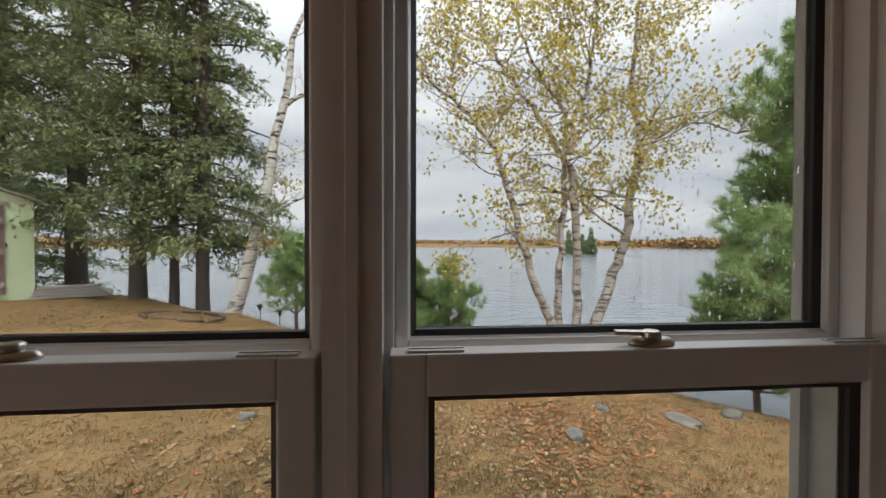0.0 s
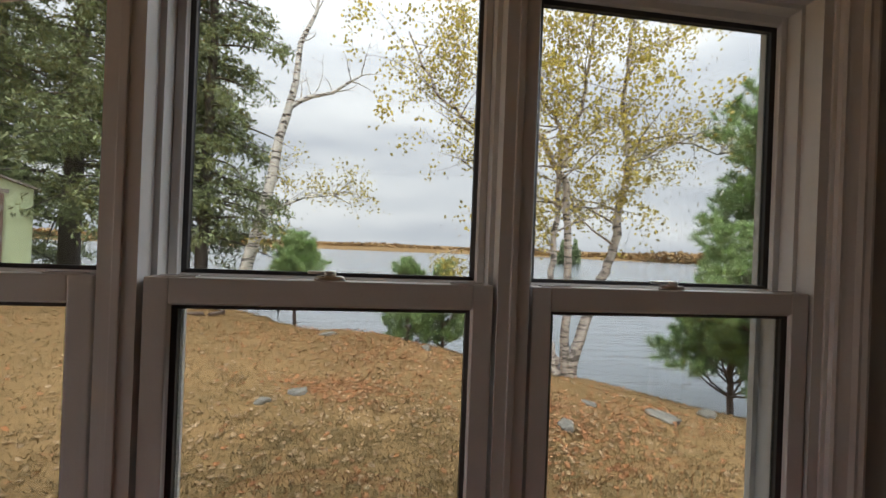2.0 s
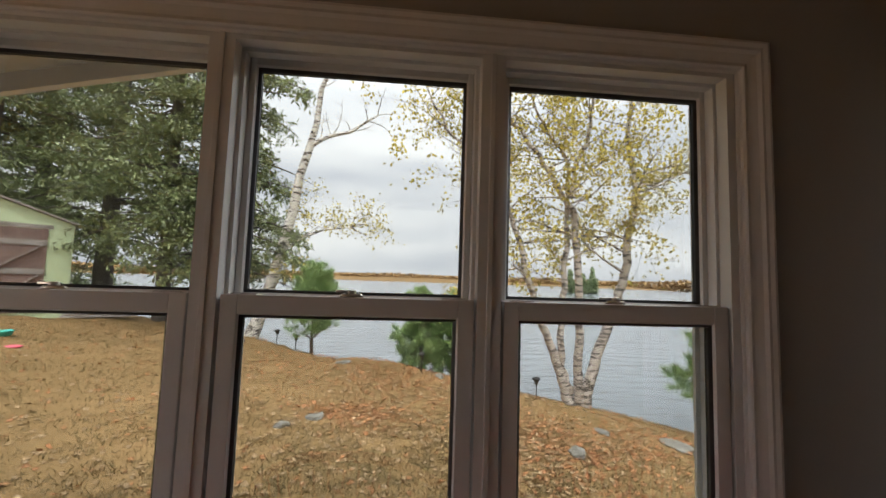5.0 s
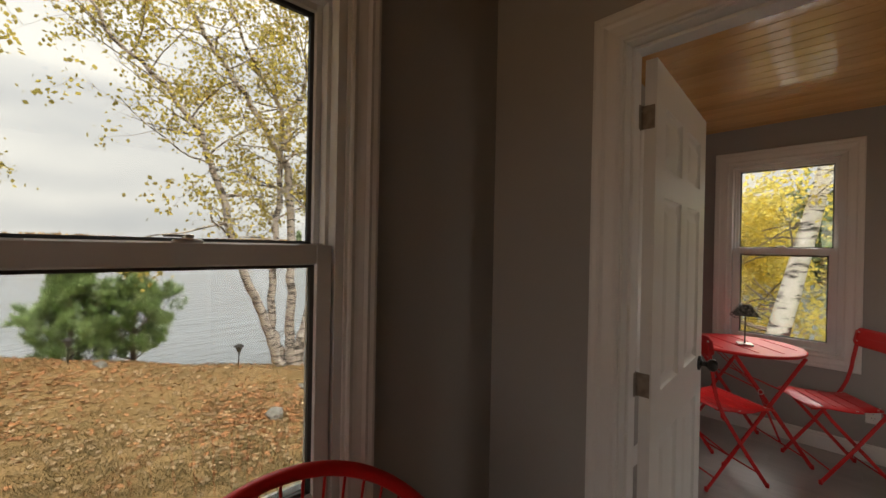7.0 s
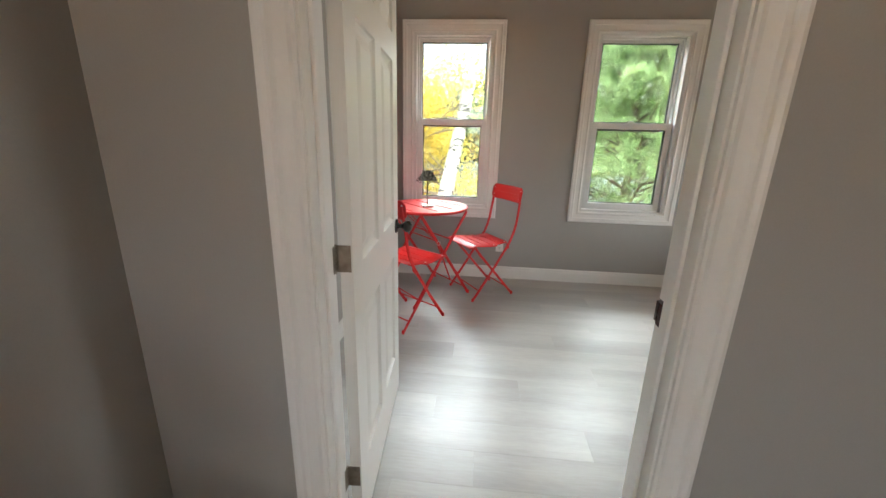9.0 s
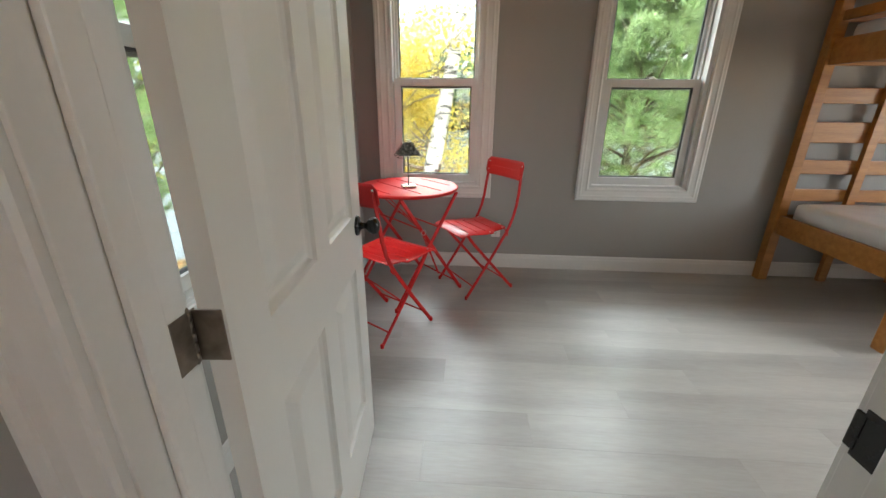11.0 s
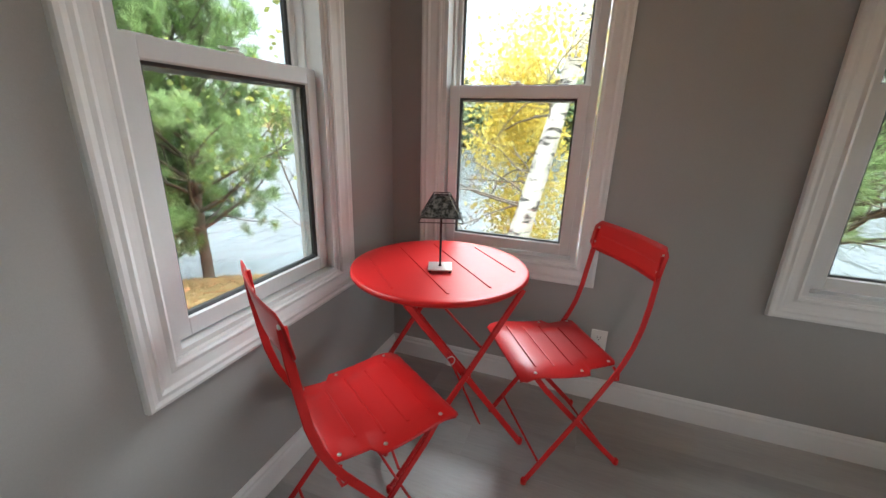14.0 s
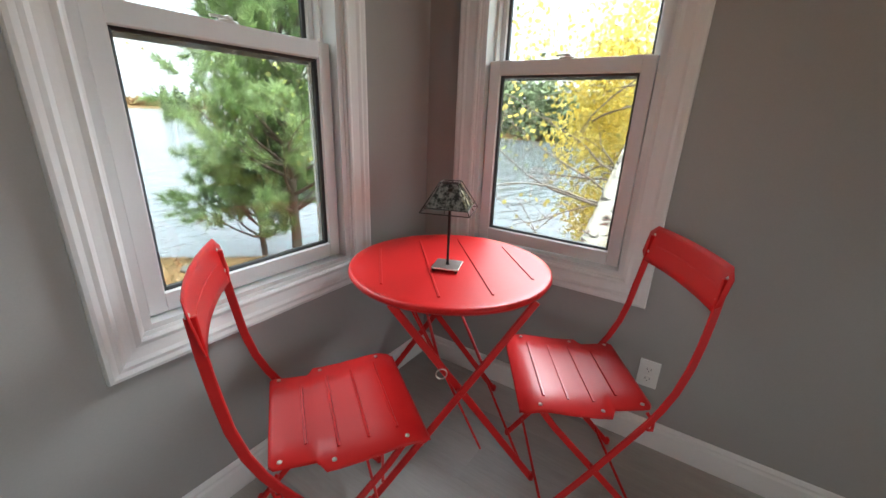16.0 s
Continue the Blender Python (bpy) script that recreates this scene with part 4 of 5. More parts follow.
gx, gy = axis_steps(-14, 14, 0.2, 1500), axis_steps(-6, 16, 0.2, 1500)
GX, GY = np.meshgrid(gx, gy)
rs = np.random.RandomState(3)
GZ = ground_z(GX, GY)
near_mask = (np.abs(GX) < 16) & (GY > -7) & (GY < 18)
GZ = GZ + np.where(near_mask, rs.normal(0, 0.012, GZ.shape), 0)
in_house = (GX > R1X - 0.4) & (GX < WX + 0.4) & (GY > R2Y - 0.4) & (GY < WY + 0.4)
GZ = np.where(in_house, np.minimum(GZ, -0.35), GZ)
idx = np.arange(GX.size).reshape(GX.shape)
quads = np.stack([idx[:-1, :-1], idx[:-1, 1:], idx[1:, 1:], idx[1:, :-1]], -1).reshape(-1, 4)
tagged(np_part("ground", np.stack([GX, GY, GZ], -1).reshape(-1, 3), quads, M_GROUND, smooth=True), "dry straw-coloured lawn with fallen leaves sloping to the shore", "ground", kind="structure")
bm = bmesh.new()
bm.faces.new([bm.verts.new(p) for p in ((-1600, -1600, WATER_Z), (1600, -1600, WATER_Z), (1600, 1600, WATER_Z), (-1600, 1600, WATER_Z))])
tagged(part("water", bm, M_WATER), "grey rippled lake under an overcast sky", "lake", kind="structure")


def gz(x, y):
    return float(ground_z(x, y))


def leaf_quads(centres, size, rng, stretch=1.6, droop=0.0):
    """Small diamond leaves at random turns."""
    n = len(centres)
    d = rng.normal(size=(n, 3))
    d[:, 2] -= droop
    d /= np.linalg.norm(d, axis=1)[:, None]
    e = np.cross(d, rng.normal(size=(n, 3)))
    e /= np.linalg.norm(e, axis=1)[:, None]
    s = size * rng.uniform(0.6, 1.25, (n, 1))
    c = np.asarray(centres)
    v = np.stack([c, c + d * s * 0.5 * stretch + e * s * 0.5, c + d * s * stretch, c + d * s * 0.5 * stretch - e * s * 0.5], 1).reshape(-1, 3)
    return v, np.arange(4 * n).reshape(-1, 4)


class Wood:
    """Gathers tapered limbs into one mesh."""

    def __init__(self):
        self.v, self.f = [], []

    def limb(self, pts, radii, n=7):
        base = len(self.v)
        pts = [Vector(p) for p in pts]
        for i, (p, r) in enumerate(zip(pts, radii)):
            d = (pts[min(i + 1, len(pts) - 1)] - pts[max(i - 1, 0)]).normalized()
            s = d.cross(Vector((0.31, 0.95, 0.05))).normalized()
            u = s.cross(d)
            for k in range(n):
                a = 2 * math.pi * k / n
                self.v.append(p + (s * math.cos(a) + u * math.sin(a)) * r)
        for i in range(len(pts) - 1):
            for k in range(n):
                a, b = base + i * n + k, base + i * n + (k + 1) % n
                self.f.append((a, b, b + n, a + n))

    def part(self, name, material, parent, label=""):
        return np_part(name, [tuple(v) for v in self.v], self.f, material, parent, label, smooth=True)


def grow(wood, twig, tips, rng, p, d, length, r0, depth, wander=0.25, up=0.05, kids=4, spread=0.9, first=0.35, ratio=0.55):
    """One limb with its side limbs; twigs go into their own mesh, tip places into tips."""
    steps = 7
    pts, rad, dirs = [p.copy()], [r0], [d.copy()]
    for i in range(steps):
        d = (d + Vector(rng.normal(0, wander, 3)) * 0.4 + Vector((0, 0, up))).normalized()
        p = p + d * length / steps
        pts.append(p.copy())
        rad.append(r0 * (1 - 0.8 * (i + 1) / steps))
        dirs.append(d.copy())
    (wood if r0 > 0.018 else twig).limb(pts, rad, 8 if r0 > 0.05 else (6 if r0 > 0.018 else 4))
    if depth == 0:
        for i in range(2, steps + 1):
            tips.append((pts[i], dirs[i]))
        return pts
    for k in range(kids):
        q = first + (1 - first) * (k + rng.uniform(0.1, 0.9)) / kids
        i = min(int(q * steps), steps - 1)
        pp = pts[i].lerp(pts[i + 1], q * steps - i)
        side = dirs[i].cross(Vector(rng.normal(size=3))).normalized()
        dd = (dirs[i] * (1 - spread * 0.45) + side * spread).normalized()
        grow(wood, twig, tips, rng, pp, dd, length * ratio * rng.uniform(0.7, 1.2) * (1.15 - 0.4 * q), max(rad[i] * 0.5, 0.003), depth - 1, wander, up, max(kids - 1, 2), spread, first, ratio)
    tips.append((pts[-1], dirs[-1]))
    return pts


def leafy(tips, rng, per, reach):
    c = []
    for p, d in tips:
        n = rng.poisson(per)
        if n:
            c.append(np.array(p) + rng.normal(0, reach, (n, 3)))
    return np.concatenate(c) if c else np.zeros((0, 3))


def birch_clump():
    """Four slender stems from one root, with thin yellow-green autumn crowns."""
    b = Vector((4.62, 8.0, gz(4.62, 8.0)))
    tr = thing("birch_tree", Matrix.Translation(b), "slender multi-stemmed birch with sparse yellow autumn leaves", "tree")
    rng = np.random.RandomState(11)
    wood, twig, tips = Wood(), Wood(), []
    stems = (((-0.12, 0, 0), (-0.43, 0.05, 0.92), (-0.86, 0.1, 2.0), (-1.1, 0.15, 2.83), (-1.41, 0.2, 4.1), (-1.72, 0.2, 4.87), (-2.3, 0.2, 5.6), (-3.1, 0.3, 6.26), (-3.7, 0.4, 7.6), 0.095),
             ((-0.04, 0.1, 0), (-0.3, 0.1, 0.8), (-0.31, 0.1, 2.0), (-0.25, 0.1, 2.95), (-0.16, 0.15, 4.37), (-0.15, 0.2, 5.67), (-0.58, 0.3, 6.36), (-1.13, 0.3, 7.4), (-1.4, 0.3, 9.8), 0.085),
             ((0.08, 0, 0), (0.03, 0, 0.8), (0.06, 0, 2.2), (-0.04, 0, 4.26), (-0.45, 0.0, 4.96), (-0.94, 0.0, 5.65), (-1.48, 0.1, 6.44), (-1.96, 0.1, 7.1), (-2.2, 0.1, 9.0), 0.1),
             ((-0.1, 0.1, 5.0), (0.0, 0.1, 5.5), (0.3, 0.1, 6.2), (0.42, 0.1, 7.2), (0.6, 0.1, 8.6), (0.7, 0.1, 10.2), 0.06),
             ((0.22, 0, 0), (0.42, 0.0, 0.85), (0.81, 0.0, 1.98), (1.12, 0.0, 2.95), (1.36, 0.0, 4.4), (1.46, 0.0, 5.0), (1.32, 0.1, 5.96), (1.34, 0.1, 7.04), (1.5, 0.1, 8.2), (1.7, 0.2, 10.6), 0.12))
    for *ps, r in stems:
        ps = [Vector(p) for p in ps]
        fine = []
        for a, c in zip(ps, ps[1:]):
            for k in range(5):
                fine.append(a.lerp(c, k / 5) + Vector(rng.normal(0, 0.025, 3)))
        fine.append(ps[-1])
        rad = [r * (1.12 - 0.95 * i / len(fine)) for i in range(len(fine))]
        wood.limb([fine[0] - Vector((0, 0, 0.25))] + fine, [r * 1.3] + rad, 10)
        for k in range(26):
            q = 0.34 + 0.66 * (k + rng.rand()) / 26
            i = min(int(q * (len(fine) - 1)), len(fine) - 2)
            a = rng.uniform(0, 2 * math.pi)
            d = Vector((math.cos(a), math.sin(a) * 0.8, rng.uniform(0.1, 0.7))).normalized()
            grow(wood, twig, tips, rng, fine[i], d, rng.uniform(0.7, 2.3) * (0.75 + 0.4 * q), max(rad[i] * 0.36, 0.012), 2, 0.35, -0.01, 3, 0.9)
    # the long crooked limb of the right-hand stem
    limb = [(1.45, 0, 4.95), (1.62, 0.0, 5.12), (1.87, 0.0, 5.12), (2.38, 0.0, 5.45), (3.04, 0.0, 5.47), (3.7, 0.0, 5.25), (4.5, 0.0, 5.45)]
    wood.limb(limb, [0.05, 0.045, 0.038, 0.03, 0.022, 0.014, 0.006], 7)
    for p in limb[2:]:
        for _ in range(4):
            d = Vector((rng.normal(0.5, 0.6), rng.normal(0, 0.5), rng.normal(0.3, 0.5))).normalized()
            grow(wood, twig, tips, rng, Vector(p), d, rng.uniform(0.5, 1.1), 0.012, 1, 0.35, 0, 3)
    wood.part("trunk", M_BIRCH_G, tr, "pale peeling grey-white stems")
    twig.part("twigs", M_TWIG, tr)
    tips = [q for q in tips if noise.noise(q[0] * 1.1) > -0.12 or rng.rand() < 0.2]
    v, f = leaf_quads(leafy(tips, rng, 5.6, 0.13), 0.062, rng, 1.3, 0.4)
    np_part("crown", v, f, M_LEAF_B, tr, "sparse yellow-green leaves")


def leaning_birch():
    x, y = -3.45, 10.35
    tr = thing("leaning_birch", pose(x, y, gz(x, y)), "half-dead leaning white birch with bare crooked limbs", "tree")
    rng = np.random.RandomState(5)
    wood, twig, tips = Wood(), Wood(), []
    trunk = [(-0.1, 0, -0.3), (0, 0, 0.05), (0.2, 0, 0.6), (0.38, 0, 1.2), (0.66, 0, 2.3), (0.98, 0, 3.75), (1.11, 0, 4.75), (1.3, 0, 5.45), (1.48, 0, 6.25), (1.56, 0, 7.3), (1.95, 0, 8.2), (2.05, 0, 9.2)]
    wood.limb(trunk, [0.27, 0.22, 0.18, 0.16, 0.145, 0.125, 0.115, 0.105, 0.085, 0.07, 0.045, 0.02], 12)
    dead = [(1.38, 0, 5.6), (1.6, 0.05, 5.8), (1.9, 0, 5.92), (2.44, -0.05, 6.05), (2.9, 0, 6.42), (3.18, 0, 6.6)]
    wood.limb(dead, [0.07, 0.062, 0.055, 0.045, 0.035, 0.02], 8)
    low = [(0.74, 0, 2.6), (1.2, 0.1, 2.98), (1.8, 0.1, 3.25), (2.55, 0.15, 3.36), (3.05, 0.1, 3.1)]
    wood.limb(low, [0.05, 0.04, 0.03, 0.02, 0.008], 7)
    for p in dead[1:] + trunk[8:]:
        for _ in range(2):
            d = Vector((rng.normal(0.2, 0.7), rng.normal(0, 0.6), rng.normal(0.5, 0.5))).normalized()
            grow(wood, twig, [], rng, Vector(p), d, rng.uniform(0.4, 1.2), 0.02, 1, 0.5, 0.0, 2)
    for p in (trunk[4], trunk[5], low[1], low[2], low[3], low[3]):
        for _ in range(2):
            d = Vector((rng.uniform(0.5, 1.2), rng.normal(0, 0.5), rng.uniform(0.2, 0.7))).normalized()
            grow(wood, twig, tips, rng, Vector(p), d, rng.uniform(0.5, 1.1), 0.02, 2, 0.4, -0.03, 4)
    wood.part("trunk", M_BIRCH, tr, "white peeling birch trunk")
    twig.part("twigs", M_TWIG, tr)
    v, f = leaf_quads(leafy(tips, rng, 1.3, 0.14), 0.06, rng, 1.3, 0.3)
    np_part("crown", v, f, M_LEAF_B, tr)


def yellow_birch():
    tr = thing("yellow_birch", pose(7.85, 0.38, gz(7.85, 0.38)), "white-barked birch with bright yellow autumn leaves", "tree")
    rng = np.random.RandomState(8)
    wood, twig, tips = Wood(), Wood(), []
    trunk = [(-0.1, 0.04, -0.3), (0.0, 0, 0), (0.42, -0.15, 1.1), (0.85, -0.33, 2.1), (1.27, -0.5, 3.1), (1.65, -0.68, 4.2), (2.0, -0.8, 5.6), (2.3, -0.9, 7.4)]
    wood.limb(trunk, [0.2, 0.16, 0.14, 0.125, 0.11, 0.095, 0.07, 0.03], 14)
    for k in range(34):
        i = 1 + k % 3
        p = Vector(trunk[i]).lerp(Vector(trunk[i + 1]), rng.rand())
        d = Vector((rng.uniform(-0.3, 1.0), rng.uniform(0.0, 0.75) if k % 3 else rng.uniform(-0.9, 0.2), rng.uniform(-0.25, 0.4))).normalized()
        grow(wood, twig, tips, rng, p, d, rng.uniform(1.0, 2.4), 0.0175, 2, 0.35, -0.05, 4)
    wood.part("trunk", M_BIRCH, tr, "white birch trunk with dark scars")
    twig.part("twigs", M_TWIG, tr)
    g0 = gz(7.85, 0.38)
    tips = [(q, d) for q, d in tips if q.z + g0 < 2.45 + rng.exponential(0.25) and q.y < 0.36 * q.z - 0.2 + rng.normal(0, 0.12)]
    v, f = leaf_quads(leafy(tips, rng, 14.0, 0.16), 0.05, rng, 1.3, 0.3)
    np_part("crown", v, f, M_LEAF_Y, tr, "dense bright yellow leaves")


def needle_tufts(tips, rng, per, length, width):
    """Fans of thin needles at each tip."""
    P = np.array([tuple(p) for p, d in tips for _ in range(per)])
    D = np.array([tuple(d) for p, d in tips for _ in range(per)])
    n = len(P)
    d = D * 0.9 + rng.normal(0, 0.75, (n, 3))
    d[:, 2] += 0.15
    d /= np.linalg.norm(d, axis=1)[:, None]
    e = np.cross(d, rng.normal(size=(n, 3)))
    e /= np.linalg.norm(e, axis=1)[:, None]
    L = length * rng.uniform(0.6, 1.2, (n, 1))
    P = P + rng.normal(0, 0.015, (n, 3))
    v = np.stack([P - e * width / 2, P + e * width / 2, P + d * L + e * width * 0.2, P + d * L - e * width * 0.2], 1).reshape(-1, 3)
    return v, np.arange(4 * n).reshape(-1, 4)


def pine(x, y, height, seed, label, bare=0.18, reach=0.33, whorls=14, per=12, needle=0.1, lean=(0, 0), z=None, width=0.008, name="pine_tree", bark=None, needles=None, upturn=0.08):
    z = gz(x, y) if z is None else z
    tr = thing(name, pose(x, y, z), label, "tree")
    rng = np.random.RandomState(seed)
    wood, twig, tips = Wood(), Wood(), []
    n = 16
    pts = [Vector((lean[0] * (i / n) ** 1.3 + rng.normal(0, 0.012), lean[1] * i / n + rng.normal(0, 0.012), height * i / n - (0.25 if i == 0 else 0))) for i in range(n + 1)]
    r0 = 0.011 * height + 0.018
    wood.limb(pts, [r0 * (1.15 - 1.1 * i / n) for i in range(n + 1)], 10)
    for w in range(whorls):
        q = bare + (1 - bare) * (w + 0.3 * rng.rand()) / whorls
        i = min(int(q * n), n - 1)
        p = pts[i].lerp(pts[i + 1], q * n - i)
        ln = height * reach * (1.04 - q) ** 0.75 * rng.uniform(0.65, 1.2)
        a0 = rng.uniform(0, 6.28)
        for k in range(5):
            a = a0 + 2 * math.pi * k / 5 + rng.normal(0, 0.2)
            d = Vector((math.cos(a), math.sin(a), 0.3 + 0.7 * q)).normalized()
            grow(wood, twig, tips, rng, p, d, ln * rng.uniform(0.75, 1.1), 0.005 * height * (1.1 - q) + 0.006, 2 if ln > 0.4 else 1, 0.2, upturn, 5, 0.8, 0.25, 0.45)
    tips.append((pts[-1], Vector((0, 0, 1))))
    wood.part("trunk", bark or M_BARK_P, tr)
    twig.part("twigs", M_TWIG, tr)
    v, f = needle_tufts(tips, rng, per, needle, width)
    np_part("crown", v, f, needles or M_NEEDLE, tr, "soft green needle tufts")
    return tr


def hemlock(x, y, height, seed, label, r0, bare, reach, whorls, spray=0.17, density=16, lean=(0.0, 0.0)):
    """A tall dark conifer: straight trunk, drooping flat boughs of short-needled sprays."""
    tr = thing("conifer", pose(x, y, gz(x, y)), label, "tree", "tall dark conifers")
    rng = np.random.RandomState(seed)
    wood, cs = Wood(), []
    n = 14
    pts = [Vector((lean[0] * i / n + rng.normal(0, 0.02), lean[1] * i / n, height * i / n - (0.3 if i == 0 else 0))) for i in range(n + 1)]
    wood.limb(pts, [r0 * (1.2 if i == 0 else 1.05 - 0.85 * i / n) for i in range(n + 1)], 12)
    for w in range(whorls):
        q = bare + (1 - bare) * (w + rng.rand()) / whorls
        i = min(int(q * n), n - 1)
        p = pts[i].lerp(pts[i + 1], q * n - i)
        for k in range(4):
            a = rng.uniform(0, 2 * math.pi)
            ln = reach * (1.1 - 0.75 * q) * rng.uniform(0.55, 1.15)
            d = Vector((math.cos(a), math.sin(a), rng.uniform(-0.15, 0.25)))
            bp, pp = [p.copy()], p.copy()
            for s in range(7):
                d = (d + Vector((rng.normal(0, 0.08), rng.normal(0, 0.08), -0.075))).normalized()
                pp = pp + d * ln / 7
                bp.append(pp.copy())
            wood.limb(bp, [0.035 * (1.05 - 0.13 * s) * (0.5 + ln / 4) for s in range(8)], 5)
            if rng.rand() < 0.1:
                continue
            m = int(density * ln)
            tt = rng.uniform(0.18, 1.0, m) * 7
            ii = np.minimum(tt.astype(int), 6)
            B = np.array([tuple(b) for b in bp])
            c = B[ii] + (B[ii + 1] - B[ii]) * (tt - ii)[:, None]
            side = np.cross(np.array(d), (0, 0, 1.0))
            wd = 0.34 * ln * np.sqrt(1.02 - tt / 7)
            c = c + side * (rng.uniform(-1, 1, m) * wd)[:, None] + rng.normal(0, 0.06, (m, 3))
            c[:, 2] -= np.abs(rng.normal(0, 0.10, m))
            cs.append(c)
    wood.part("trunk", M_BARK_D, tr, "rough dark conifer trunk")
    c = np.concatenate(cs)
    c = np.repeat(c, 7, axis=0) + rng.normal(0, spray * 0.5, (len(c) * 7, 3)) * (1, 1, 0.45)
    v, f = leaf_quads(c, spray * 0.3, rng, 3.4, 0.5)
    np_part("crown", v, f, M_SPRUCE, tr, "dark green drooping needle sprays")


birch_clump()
leaning_birch()
yellow_birch()
pine(8.63, 7.75, 4.7, 21, "young white pine on the bank beside the water", 0.17, 0.40, 15, 17, 0.17, width=0.010)
pine(8.78, 6.65, 7.8, 22, "tall white pine on the bank beside the water", 0.13, 0.36, 20, 17, 0.17, width=0.010)
pine(-1.56, 9.45, 2.42, 23, "small white pine on the lawn edge", 0.24, 0.52, 9, 7, 0.12, width=0.009, upturn=0.1)
pine(1.14, 9.2, 2.25, 24, "small bushy white pine by the shore", 0.05, 0.44, 10, 8, 0.12, width=0.009, upturn=0.12)
pine(2.05, 9.3, 2.2, 27, "small bushy white pine by the shore", 0.05, 0.44, 10, 8, 0.12, width=0.009, upturn=0.12)
pine(9.3, -3.2, 5.7, 25, "large green pine close outside the bedroom window", 0.2, 0.47, 19, 10, 0.17, width=0.010, needles=M_SOFT, upturn=0.0)


def sapling():
    tr = thing("sapling", pose(8.4, 3.2, gz(8.4, 3.2)), "slim sapling with yellow-green autumn leaves", "tree")
    rng = np.random.RandomState(15)
    wood, twig, tips = Wood(), Wood(), []
    for k in range(5):
        a = 2 * math.pi * k / 5
        grow(wood, twig, tips, rng, Vector((0.1 * math.cos(a), 0.1 * math.sin(a), -0.1)), Vector((0.28 * math.cos(a), 0.28 * math.sin(a), 1)).normalized(), rng.uniform(2.2, 3.2), 0.025, 2, 0.2, 0.0, 5, 0.8)
    wood.part("trunk", M_BARK_P, tr)
    twig.part("twigs", M_TWIG, tr)
    v, f = leaf_quads(leafy(tips, rng, 1.6, 0.09), 0.06, rng, 1.4, 0.3)
    np_part("crown", v, f, M_LEAF_G, tr, "thin yellow-green leaves")


sapling()
for row in ((-6.1, 11.05, 15, 31, 0.19, 0.16, 2.65, 40), (-5.26, 11.14, 13.4, 32, 0.12, 0.17, 2.05, 34), (-4.34, 10.83, 15, 33, 0.17, 0.15, 2.65, 44), (-9.0, 12.8, 17, 34, 0.27, 0.17, 3.2, 40), (-11.5, 11.5, 18, 35, 0.33, 0.16, 3.4, 46), (-13.0, 15.0, 19, 36, 0.32, 0.1, 3.8, 44)):
    hemlock(row[0], row[1], row[2], row[3], "tall dark hemlock at the lake edge", row[4], row[5], row[6], row[7], lean=(0.09 * (row[3] % 5 - 1.5), 0.0))


